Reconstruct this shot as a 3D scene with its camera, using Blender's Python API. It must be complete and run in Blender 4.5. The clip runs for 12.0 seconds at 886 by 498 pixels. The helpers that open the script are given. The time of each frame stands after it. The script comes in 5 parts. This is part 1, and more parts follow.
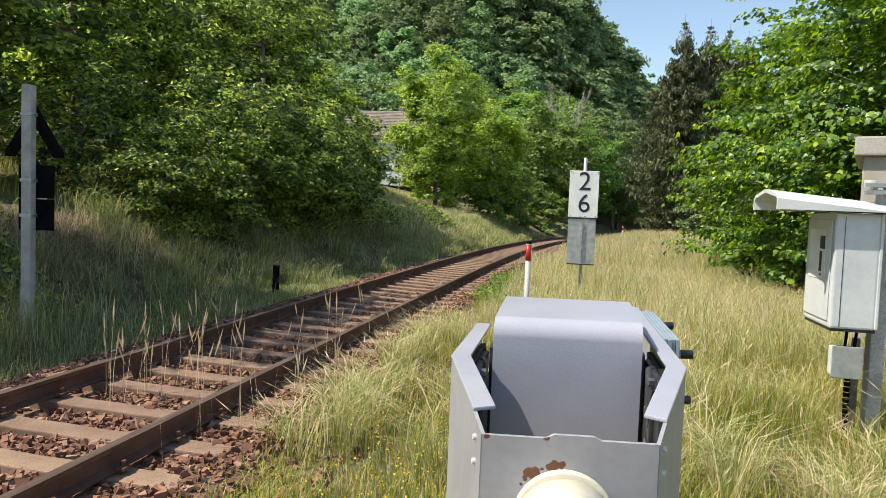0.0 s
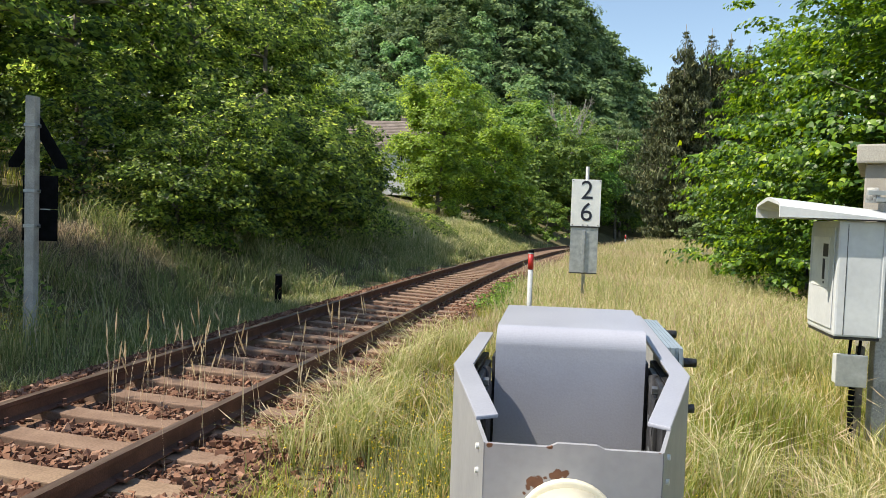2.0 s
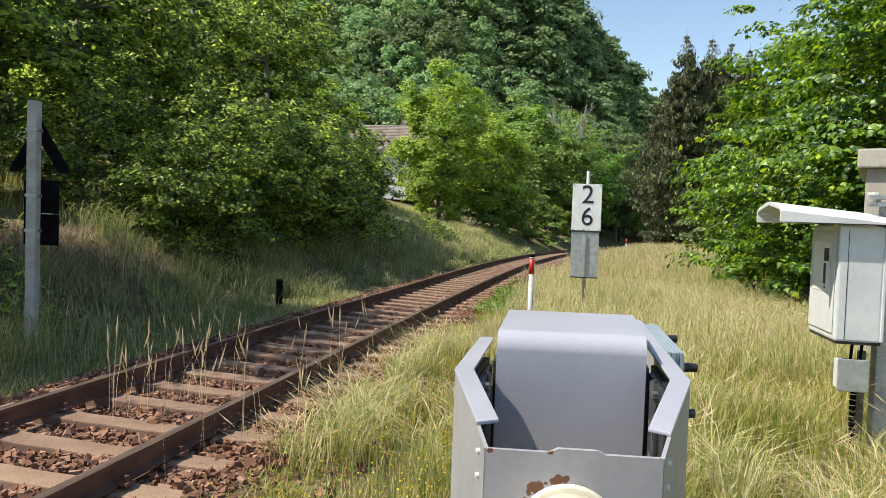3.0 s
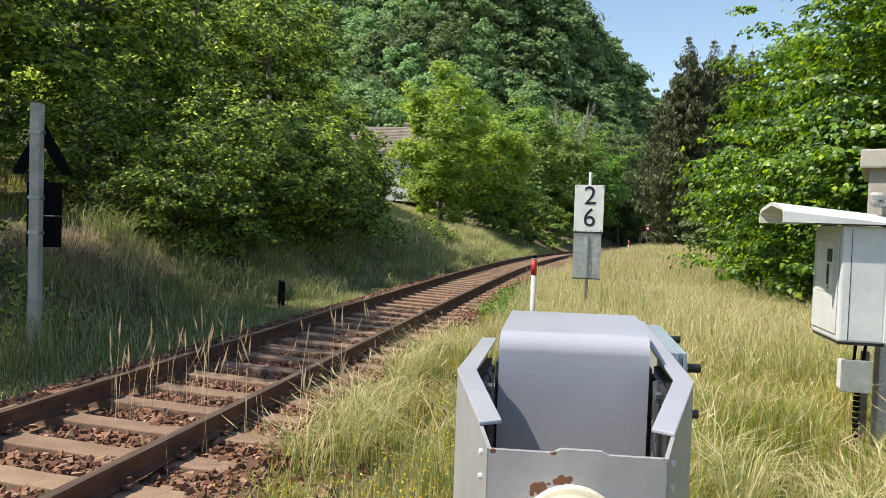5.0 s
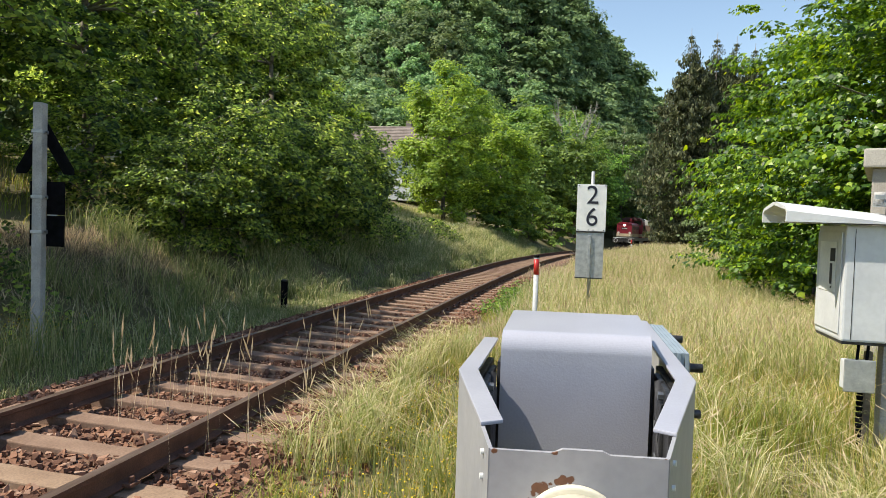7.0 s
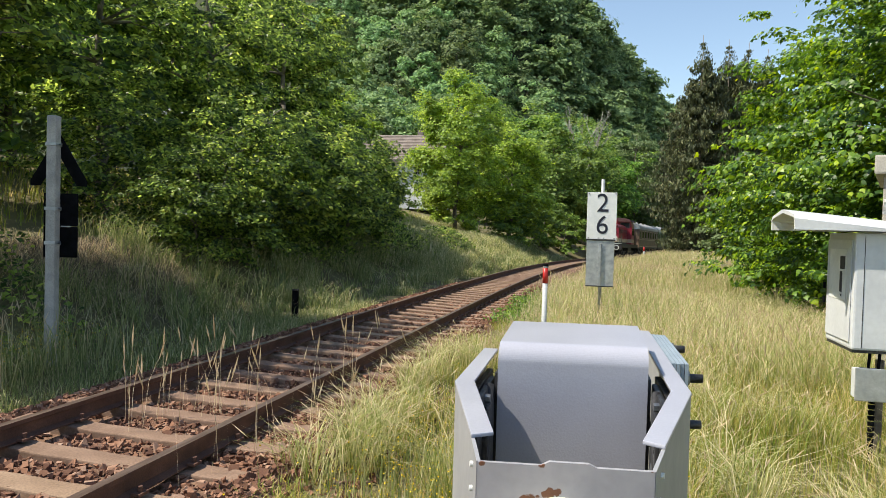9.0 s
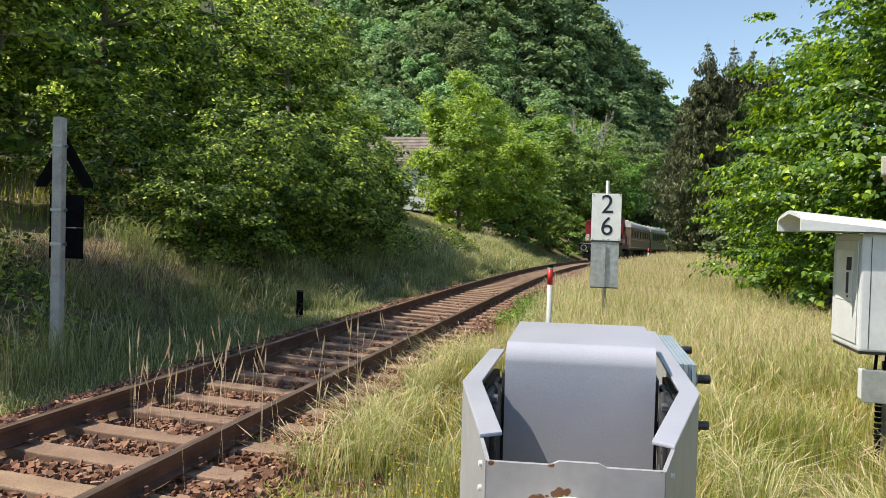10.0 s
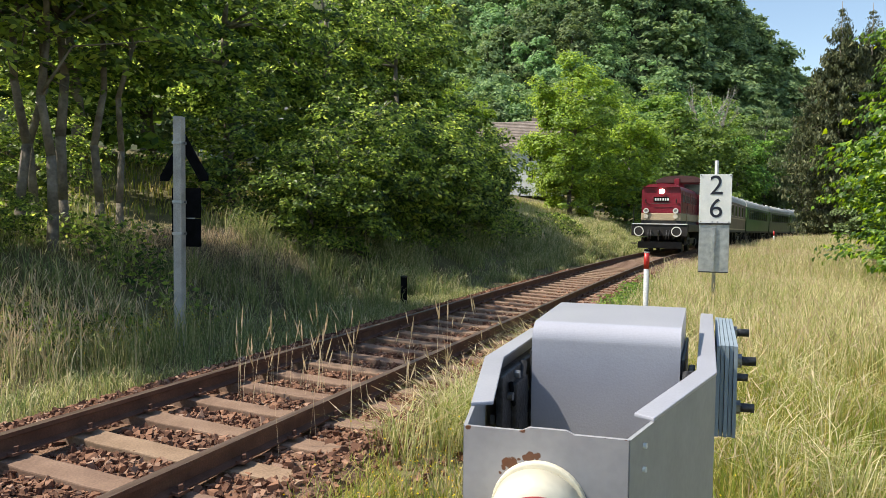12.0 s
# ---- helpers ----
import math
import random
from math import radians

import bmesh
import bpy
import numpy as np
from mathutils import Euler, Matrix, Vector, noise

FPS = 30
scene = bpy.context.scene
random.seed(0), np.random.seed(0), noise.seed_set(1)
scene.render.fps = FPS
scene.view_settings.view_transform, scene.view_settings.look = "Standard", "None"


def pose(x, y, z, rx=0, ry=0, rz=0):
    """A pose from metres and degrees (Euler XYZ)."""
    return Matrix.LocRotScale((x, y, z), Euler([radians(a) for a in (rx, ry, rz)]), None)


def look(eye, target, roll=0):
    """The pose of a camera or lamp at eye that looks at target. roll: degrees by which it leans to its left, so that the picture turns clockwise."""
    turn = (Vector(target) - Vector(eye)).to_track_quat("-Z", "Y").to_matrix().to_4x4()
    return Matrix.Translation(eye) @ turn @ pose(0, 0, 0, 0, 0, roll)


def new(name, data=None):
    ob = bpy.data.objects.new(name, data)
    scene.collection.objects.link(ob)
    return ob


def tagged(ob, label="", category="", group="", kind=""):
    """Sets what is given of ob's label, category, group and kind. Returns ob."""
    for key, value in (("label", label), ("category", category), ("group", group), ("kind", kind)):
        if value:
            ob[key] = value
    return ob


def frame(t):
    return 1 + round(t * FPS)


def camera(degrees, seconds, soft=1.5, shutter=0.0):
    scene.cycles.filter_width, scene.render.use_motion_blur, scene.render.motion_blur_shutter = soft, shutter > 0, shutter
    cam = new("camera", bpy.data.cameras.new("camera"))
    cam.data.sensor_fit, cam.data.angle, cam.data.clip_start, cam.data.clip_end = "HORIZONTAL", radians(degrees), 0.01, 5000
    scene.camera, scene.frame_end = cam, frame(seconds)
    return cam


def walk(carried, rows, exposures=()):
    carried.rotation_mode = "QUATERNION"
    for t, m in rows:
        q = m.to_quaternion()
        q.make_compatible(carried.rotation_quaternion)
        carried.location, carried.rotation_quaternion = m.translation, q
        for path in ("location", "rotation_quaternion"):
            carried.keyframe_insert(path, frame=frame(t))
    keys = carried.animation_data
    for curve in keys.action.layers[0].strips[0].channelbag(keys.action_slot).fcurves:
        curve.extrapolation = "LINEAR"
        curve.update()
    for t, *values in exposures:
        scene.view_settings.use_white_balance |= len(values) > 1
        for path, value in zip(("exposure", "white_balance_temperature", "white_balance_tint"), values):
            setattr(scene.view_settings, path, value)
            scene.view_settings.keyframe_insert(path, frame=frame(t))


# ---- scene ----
cam = camera(64.1, 12.0, soft=0.55)
PATH = [
    (0, (3.737, -0.344, 1.629), (3.346, 1.614, 1.517), 2.2),
    (0.5, (3.737, -0.345, 1.63), (3.343, 1.614, 1.534), 2.1),
    (1, (3.739, -0.345, 1.629), (3.343, 1.613, 1.536), 2.1),
    (1.5, (3.739, -0.343, 1.626), (3.34, 1.615, 1.536), 2.0),
    (2, (3.738, -0.344, 1.627), (3.339, 1.614, 1.541), 2.0),
    (2.5, (3.74, -0.345, 1.628), (3.339, 1.612, 1.552), 2.0),
    (3, (3.739, -0.346, 1.629), (3.337, 1.612, 1.555), 2.0),
    (5, (3.738, -0.343, 1.626), (3.33, 1.613, 1.556), 1.9),
    (5.5, (3.738, -0.344, 1.627), (3.33, 1.613, 1.557), 2.0),
    (6, (3.741, -0.343, 1.627), (3.331, 1.613, 1.556), 1.9),
    (6.5, (3.739, -0.343, 1.626), (3.328, 1.613, 1.556), 1.9),
    (7, (3.74, -0.342, 1.627), (3.325, 1.613, 1.555), 1.9),
    (9, (3.791, -0.351, 1.642), (3.341, 1.597, 1.592), 1.6),
    (9.5, (3.785, -0.35, 1.637), (3.329, 1.597, 1.591), 1.6),
    (10, (3.781, -0.352, 1.637), (3.32, 1.594, 1.591), 1.6),
    (10.5, (3.781, -0.351, 1.636), (3.306, 1.591, 1.592), 1.6),
    (11, (3.777, -0.352, 1.643), (3.291, 1.588, 1.598), 1.4),
    (11.5, (3.858, -0.38, 1.647), (3.269, 1.531, 1.603), 0.9),
    (11.7, (3.930, -0.372, 1.64), (3.253, 1.509, 1.592), 0.9),
    (12, (4.075, -0.386, 1.637), (3.312, 1.46, 1.545), 0.7),
]
walk(cam, [(t, look(eye, target, roll)) for t, eye, target, roll in PATH], [(0, 0.6, 7100, 8), (12, 0.6, 7100, 8)])

# ---- light ----
SUN_TO = Vector((-0.54, -0.24, 0.81)).normalized()
world = bpy.data.worlds.new("sky")
scene.world = world
world.use_nodes = True
wn = world.node_tree
sky = wn.nodes.new("ShaderNodeTexSky")
sky.sky_type = "NISHITA"
sky.sun_disc = False
sky.sun_elevation = math.asin(SUN_TO.z)
sky.sun_rotation = math.atan2(SUN_TO.x, SUN_TO.y)
sky.air_density, sky.dust_density, sky.ozone_density = 1.0, 0.35, 1.2
wn.nodes["Background"].inputs["Strength"].default_value = 0.14
wn.links.new(sky.outputs[0], wn.nodes["Background"].inputs["Color"])
sun_data = bpy.data.lights.new("sun", "SUN")
sun_data.energy, sun_data.angle, sun_data.color = 5.0, radians(0.55), (1.0, 0.95, 0.86)
sun = new("sun", sun_data)
sun.matrix_world = look(SUN_TO * 100, (0, 0, 0))


# ---- materials ----
def mat(name, c1, c2, scale=6.0, rough=0.6, metal=0.0, bump=0.3, fine=60.0, dist=0.01, c3=None, thin=0.0, island=False, stretch=None, obj=0.0, soft=None):
    """Two scales of noise over two or three colours, with relief. thin: share of light let through (leaves). island: colour by piece."""
    m = bpy.data.materials.new(name)
    m.use_nodes = True
    nt = m.node_tree
    N, L = nt.nodes, nt.links
    bsdf = N["Principled BSDF"]
    tc = N.new("ShaderNodeTexCoord")
    src = tc.outputs["Object"]
    if stretch:
        mp = N.new("ShaderNodeMapping")
        mp.inputs["Scale"].default_value = stretch
        L.new(src, mp.inputs[0])
        src = mp.outputs[0]
    n1 = N.new("ShaderNodeTexNoise")
    n1.inputs["Scale"].default_value, n1.inputs["Detail"].default_value = scale, 4
    n2 = N.new("ShaderNodeTexNoise")
    n2.inputs["Scale"].default_value, n2.inputs["Detail"].default_value = fine, 3
    L.new(src, n1.inputs["Vector"])
    L.new(src, n2.inputs["Vector"])
    ramp = N.new("ShaderNodeValToRGB")
    e = ramp.color_ramp.elements
    e[0].position, e[0].color = 0.32, (*c1, 1)
    e[1].position, e[1].color = 0.68, (*c2, 1)
    if c3:
        x = ramp.color_ramp.elements.new(0.9)
        x.color = (*c3, 1)
    if island:
        g = N.new("ShaderNodeNewGeometry")
        mx = N.new("ShaderNodeMath")
        mx.operation = "MULTIPLY_ADD"
        mx.inputs[1].default_value, mx.inputs[2].default_value = 0.62, 0.0
        L.new(g.outputs["Random Per Island"], mx.inputs[0])
        ad = N.new("ShaderNodeMath")
        ad.operation = "MULTIPLY_ADD"
        ad.inputs[1].default_value = 0.4
        L.new(n1.outputs["Fac"], ad.inputs[0])
        L.new(mx.outputs[0], ad.inputs[2])
        L.new(ad.outputs[0], ramp.inputs[0])
    else:
        L.new(n1.outputs["Fac"], ramp.inputs[0])
    mul = N.new("ShaderNodeMix")
    mul.data_type, mul.blend_type = "RGBA", "MULTIPLY"
    mul.inputs[0].default_value = soft if soft is not None else 0.2 if island else 0.45
    r2 = N.new("ShaderNodeValToRGB")
    r2.color_ramp.elements[0].position, r2.color_ramp.elements[0].color = 0.3, (0.45, 0.45, 0.45, 1)
    r2.color_ramp.elements[1].position, r2.color_ramp.elements[1].color = 0.65, (1.15, 1.15, 1.15, 1)
    L.new(n2.outputs["Fac"], r2.inputs[0])
    L.new(ramp.outputs[0], mul.inputs[6])
    L.new(r2.outputs[0], mul.inputs[7])
    col = mul.outputs[2]
    if obj:
        oi = N.new("ShaderNodeObjectInfo")
        hs = N.new("ShaderNodeHueSaturation")
        mr = N.new("ShaderNodeMapRange")
        mr.inputs[3].default_value, mr.inputs[4].default_value = 1 - obj, 1 + obj
        L.new(oi.outputs["Random"], mr.inputs[0])
        L.new(mr.outputs[0], hs.inputs["Value"])
        mh = N.new("ShaderNodeMapRange")
        mh.inputs[3].default_value, mh.inputs[4].default_value = 0.5 - obj * 0.06, 0.5 + obj * 0.06
        L.new(oi.outputs["Random"], mh.inputs[0])
        L.new(mh.outputs[0], hs.inputs["Hue"])
        L.new(col, hs.inputs["Color"])
        col = hs.outputs[0]
    L.new(col, bsdf.inputs["Base Color"])
    bsdf.inputs["Roughness"].default_value, bsdf.inputs["Metallic"].default_value = rough, metal
    if bump:
        b = N.new("ShaderNodeBump")
        b.inputs["Strength"].default_value, b.inputs["Distance"].default_value = bump, dist
        L.new(n2.outputs["Fac"], b.inputs["Height"])
        L.new(b.outputs[0], bsdf.inputs["Normal"])
    if name == "black_paint":
        bsdf.inputs["Specular IOR Level"].default_value = 0.04
    if thin:
        tr = N.new("ShaderNodeBsdfTranslucent")
        hs = N.new("ShaderNodeHueSaturation")
        hs.inputs["Saturation"].default_value, hs.inputs["Value"].default_value, hs.inputs["Hue"].default_value = 1.05, 1.7, 0.485
        L.new(col, hs.inputs["Color"])
        L.new(hs.outputs[0], tr.inputs[0])
        sh = N.new("ShaderNodeMixShader")
        sh.inputs[0].default_value = thin
        L.new(bsdf.outputs[0], sh.inputs[1])
        L.new(tr.outputs[0], sh.inputs[2])
        L.new(sh.outputs[0], N["Material Output"].inputs[0])
    return m


def glow(name, colour, strength):
    m = mat(name, colour, colour, bump=0)
    b = m.node_tree.nodes["Principled BSDF"]
    b.inputs["Emission Color"].default_value, b.inputs["Emission Strength"].default_value = (*colour, 1), strength
    return m


def rusty(m, spots, rust=((0.05, 0.018, 0.010), (0.17, 0.065, 0.03))):
    """Rust blooms round given spots (x, y, z, radius) in the thing's own space."""
    nt = m.node_tree
    N, L = nt.nodes, nt.links
    bsdf = N["Principled BSDF"]
    tc = N.new("ShaderNodeTexCoord")
    nz = N.new("ShaderNodeTexNoise")
    nz.inputs["Scale"].default_value, nz.inputs["Detail"].default_value = 48, 9
    L.new(tc.outputs["Object"], nz.inputs["Vector"])
    total = None
    for x, y, z, r in spots:
        d = N.new("ShaderNodeVectorMath")
        d.operation = "DISTANCE"
        d.inputs[1].default_value = (x, y, z)
        L.new(tc.outputs["Object"], d.inputs[0])
        mr = N.new("ShaderNodeMapRange")
        mr.inputs[1].default_value, mr.inputs[2].default_value, mr.inputs[3].default_value, mr.inputs[4].default_value = 0, r, 1, 0
        L.new(d.outputs["Value"], mr.inputs[0])
        if total:
            a = N.new("ShaderNodeMath")
            a.operation = "MAXIMUM"
            L.new(total, a.inputs[0])
            L.new(mr.outputs[0], a.inputs[1])
            total = a.outputs[0]
        else:
            total = mr.outputs[0]
    a = N.new("ShaderNodeMath")
    a.operation = "MULTIPLY_ADD"
    a.inputs[1].default_value = 1.5
    L.new(nz.outputs["Fac"], a.inputs[0])
    L.new(total, a.inputs[2])
    st = N.new("ShaderNodeMapRange")
    st.inputs[1].default_value, st.inputs[2].default_value = 1.30, 1.42
    L.new(a.outputs[0], st.inputs[0])
    rr = N.new("ShaderNodeValToRGB")
    rr.color_ramp.elements[0].color, rr.color_ramp.elements[1].color = (*rust[0], 1), (*rust[1], 1)
    L.new(nz.outputs["Fac"], rr.inputs[0])
    mx = N.new("ShaderNodeMix")
    mx.data_type = "RGBA"
    old = bsdf.inputs["Base Color"].links[0].from_socket
    L.new(st.outputs[0], mx.inputs[0])
    L.new(old, mx.inputs[6])
    L.new(rr.outputs[0], mx.inputs[7])
    L.new(mx.outputs[2], bsdf.inputs["Base Color"])
    return m


GROUND = mat("dry_soil_and_turf", (0.10, 0.085, 0.035), (0.16, 0.14, 0.06), 0.8, 0.95, bump=0.6, fine=25, dist=0.03, c3=(0.12, 0.14, 0.045))
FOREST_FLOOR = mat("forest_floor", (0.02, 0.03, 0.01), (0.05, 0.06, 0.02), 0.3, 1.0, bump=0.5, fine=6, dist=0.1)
BALLAST_BED = mat("ballast_bed", (0.138, 0.075, 0.050), (0.241, 0.140, 0.090), 3, 0.95, bump=1.0, fine=35, dist=0.03, c3=(0.287, 0.200, 0.144))
STONE = mat("ballast_stone", (0.105, 0.046, 0.028), (0.26, 0.130, 0.080), 4, 0.95, bump=0.3, fine=90, c3=(0.37, 0.255, 0.195), island=True)
RUSTED = mat("rusted_rail_steel", (0.085, 0.038, 0.026), (0.15, 0.072, 0.048), 5, 0.8, metal=0.05, bump=0.4, fine=80, dist=0.003)
RAILTOP = mat("worn_rail_head", (0.10, 0.062, 0.048), (0.19, 0.135, 0.11), 6, 0.42, metal=0.35, bump=0.1, fine=60, stretch=(4, 0.3, 1))
SLEEPER = mat("weathered_sleeper", (0.184, 0.113, 0.076), (0.272, 0.179, 0.125), 3, 0.85, bump=0.5, fine=55, dist=0.006, obj=0.12)
GREYPAINT = mat("grey_enamel_paint", (0.335, 0.342, 0.405), (0.375, 0.382, 0.445), 4, 0.28, bump=0.25, fine=150, dist=0.002, soft=0.1)
PLATEPAINT = mat("weathered_grey_plate", (0.275, 0.28, 0.305), (0.325, 0.33, 0.35), 7, 0.5, bump=0.1, fine=50, dist=0.003, soft=0.12)
DARKSTEEL = mat("dark_greasy_steel", (0.02, 0.02, 0.022), (0.07, 0.07, 0.075), 20, 0.45, metal=0.4, bump=0.3, fine=80)
BOLT = mat("zinc_bolt", (0.16, 0.17, 0.18), (0.30, 0.31, 0.32), 30, 0.4, metal=0.8, bump=0.2)
CREAM = mat("cream_lacquer", (0.62, 0.58, 0.46), (0.74, 0.70, 0.58), 5, 0.4, bump=0.1, fine=40, soft=0.1)
REDPAINT = mat("red_reflective", (0.42, 0.02, 0.02), (0.55, 0.03, 0.025), 8, 0.4, bump=0.1)
WHITEPAINT = mat("white_sign_paint", (0.66, 0.68, 0.68), (0.78, 0.79, 0.78), 5, 0.45, bump=0.1, fine=30, soft=0.1)
BLACKPAINT = mat("black_paint", (0.003, 0.004, 0.004), (0.008, 0.008, 0.010), 9, 0.85, bump=0.15)
NAVY = mat("blue_black_lettering", (0.008, 0.010, 0.022), (0.012, 0.014, 0.03), 9, 0.5, bump=0)
GALV = mat("galvanised_steel", (0.30, 0.32, 0.33), (0.46, 0.48, 0.49), 9, 0.45, metal=0.5, bump=0.15, fine=40, soft=0.1)
CONCRETE = mat("grey_concrete", (0.30, 0.30, 0.29), (0.46, 0.45, 0.43), 5, 0.9, bump=0.5, fine=60, dist=0.006)
POSTGREY = mat("weathered_white_post", (0.34, 0.36, 0.38), (0.48, 0.50, 0.51), 6, 0.6, bump=0.2, fine=40)
CABINET = mat("white_plastic_cabinet", (0.52, 0.54, 0.57), (0.62, 0.64, 0.66), 3, 0.45, bump=0.1, fine=25, soft=0.1)
HUTWALL = mat("beige_render", (0.34, 0.31, 0.28), (0.43, 0.40, 0.36), 3, 0.9, bump=0.6, fine=90, dist=0.006)
HUTCAP = mat("pale_concrete_cap", (0.36, 0.34, 0.31), (0.46, 0.44, 0.40), 4, 0.9, bump=0.5, fine=60, dist=0.006)
BARK = mat("grey_brown_bark", (0.105, 0.087, 0.068), (0.240, 0.210, 0.173), 5, 0.95, bump=0.9, fine=30, dist=0.02, stretch=(0.650, 0.650, 0.650))
PALEBARK = mat("bleached_dead_wood", (0.24, 0.22, 0.19), (0.38, 0.35, 0.31), 5, 0.9, bump=0.5, fine=30)
# Wide random tones per leaf stand in for sun flecks and dark gaps.
LEAF_LEFT = mat("light_flecked_leaves", (0.036, 0.072, 0.020), (0.25, 0.37, 0.080), 1.1, 0.42, bump=0, c3=(0.62, 0.68, 0.17), thin=0.60, island=True)
LEAF_MAPLE = mat("maple_leaves", (0.030, 0.080, 0.012), (0.14, 0.26, 0.022), 0.7, 0.42, bump=0, c3=(0.42, 0.54, 0.034), thin=0.40, island=True)
LEAF_BRIGHT = mat("ash_leaves", (0.13, 0.22, 0.035), (0.32, 0.45, 0.065), 0.6, 0.5, bump=0, c3=(0.48, 0.58, 0.10), thin=0.45, island=True)
LEAF_MID = mat("mixed_wood_leaves", (0.075, 0.150, 0.032), (0.20, 0.32, 0.062), 0.4, 0.6, bump=0, c3=(0.32, 0.44, 0.09), thin=0.4, island=True, obj=0.25)
# More blue than the nearer leaves: distance haze put into the colour.
LEAF_HILL = mat("hazed_hill_leaves", (0.090, 0.165, 0.070), (0.215, 0.32, 0.125), 0.25, 0.65, bump=0, c3=(0.31, 0.42, 0.17), thin=0.33, island=True, obj=0.35)
LEAF_PALE = mat("willow_leaves", (0.111, 0.169, 0.066), (0.169, 0.234, 0.099), 0.5, 0.6, bump=0, thin=0.3, island=True)
NEEDLE = mat("spruce_needles", (0.045, 0.058, 0.026), (0.115, 0.135, 0.058), 0.8, 0.7, bump=0, c3=(0.23, 0.22, 0.10), thin=0.2, island=True)
GRASS_NEAR = mat("verge_grass", (0.17, 0.235, 0.032), (0.40, 0.36, 0.10), 0.5, 0.6, bump=0, c3=(0.72, 0.56, 0.30), thin=0.42, island=True)
GRASS_MEADOW = mat("ripe_meadow_grass", (0.23, 0.28, 0.075), (0.57, 0.52, 0.28), 0.35, 0.65, bump=0, c3=(0.84, 0.76, 0.57), thin=0.4, island=True)
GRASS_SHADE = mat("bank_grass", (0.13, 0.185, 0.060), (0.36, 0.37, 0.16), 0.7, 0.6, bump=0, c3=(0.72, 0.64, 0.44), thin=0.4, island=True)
SEED = mat("straw_seed_heads", (0.46, 0.36, 0.22), (0.64, 0.54, 0.38), 9, 0.7, bump=0.3, thin=0.3, island=True)
YELLOW = mat("yellow_petals", (0.65, 0.46, 0.01), (0.8, 0.6, 0.02), 20, 0.5, bump=0, thin=0.3)
LOCORED = mat("wine_red_locomotive_paint", (0.17, 0.008, 0.020), (0.24, 0.014, 0.030), 1.5, 0.38, bump=0.1, fine=20)
LOCOCREAM = mat("ivory_stripe_paint", (0.42, 0.33, 0.22), (0.52, 0.42, 0.29), 2, 0.45, bump=0.1)
LOCOBLACK = mat("sooty_frame_black", (0.010, 0.010, 0.011), (0.03, 0.028, 0.026), 4, 0.55, bump=0.3)
LOCOROOF = mat("dark_roof_paint", (0.05, 0.02, 0.02), (0.09, 0.035, 0.035), 3, 0.6, bump=0.2)
COACHGREEN = mat("bottle_green_coach_paint", (0.045, 0.10, 0.03), (0.075, 0.15, 0.045), 1.2, 0.4, bump=0.1)
COACHBROWN = mat("umber_coach_paint", (0.13, 0.085, 0.06), (0.19, 0.13, 0.09), 1.2, 0.45, bump=0.1)
COACHROOF = mat("silver_grey_roof", (0.40, 0.40, 0.39), (0.54, 0.54, 0.52), 1.5, 0.55, bump=0.2)
GLASS = mat("dark_window_glass", (0.015, 0.018, 0.02), (0.03, 0.034, 0.036), 2, 0.06, bump=0)
LAMP = glow("lit_headlamp", (1.0, 0.93, 0.8), 6.0)
LAMPDIM = mat("unlit_lamp_glass", (0.5, 0.47, 0.4), (0.65, 0.62, 0.55), 5, 0.15, bump=0)
HOUSEWALL = mat("white_house_render", (0.66, 0.68, 0.70), (0.76, 0.77, 0.77), 0.8, 0.9, bump=0.3, fine=20)
ROOFTILE = mat("grey_brown_roof_tiles", (0.17, 0.135, 0.115), (0.27, 0.225, 0.20), 1.2, 0.85, bump=0.4, fine=12, dist=0.03)
SLATE = mat("grey_slates", (0.20, 0.21, 0.23), (0.30, 0.31, 0.33), 1.2, 0.7, bump=0.4, fine=12)


# ---- mesh helpers ----
def big_mesh(name, verts, faces, material, smooth=False):
    """A mesh from arrays: verts (n, 3); faces: (m, k) all of k corners."""
    verts, faces = np.asarray(verts, np.float32), np.asarray(faces, np.int32)
    me = bpy.data.meshes.new(name)
    k = faces.shape[1]
    me.vertices.add(len(verts))
    me.vertices.foreach_set("co", verts.ravel())
    me.loops.add(faces.size)
    me.loops.foreach_set("vertex_index", faces.ravel())
    me.polygons.add(len(faces))
    me.polygons.foreach_set("loop_start", np.arange(0, faces.size, k, dtype=np.int32))
    me.polygons.foreach_set("loop_total", np.full(len(faces), k, np.int32))
    if smooth:
        me.polygons.foreach_set("use_smooth", np.ones(len(faces), bool))
    me.update(calc_edges=True)
    if not smooth:
        me.shade_flat()
    me.materials.append(material)
    return me


def finish(name, bm, material, bevel=0.0, smooth=False, segments=2):
    if bevel:
        sharp = [e for e in bm.edges if len(e.link_faces) == 2 and e.calc_face_angle(0) > 0.6]
        bmesh.ops.bevel(bm, geom=sharp, offset=bevel, segments=segments, affect="EDGES", profile=0.6)
    bmesh.ops.recalc_face_normals(bm, faces=bm.faces)
    me = bpy.data.meshes.new(name)
    bm.to_mesh(me)
    bm.free()
    for p in me.polygons:
        p.use_smooth = smooth
    me.materials.append(material)
    return me


def part(name, bm, material, parent=None, label="", bevel=0.0, smooth=False, at=None):
    """Links a bmesh (or a mesh) as one object under a thing or a part."""
    me = finish(name, bm, material, bevel, smooth) if isinstance(bm, bmesh.types.BMesh) else bm
    ob = new(name, me)
    if at is not None:
        ob.matrix_basis = at
    if parent:
        ob.parent = parent
    return tagged(ob, label) if label else ob


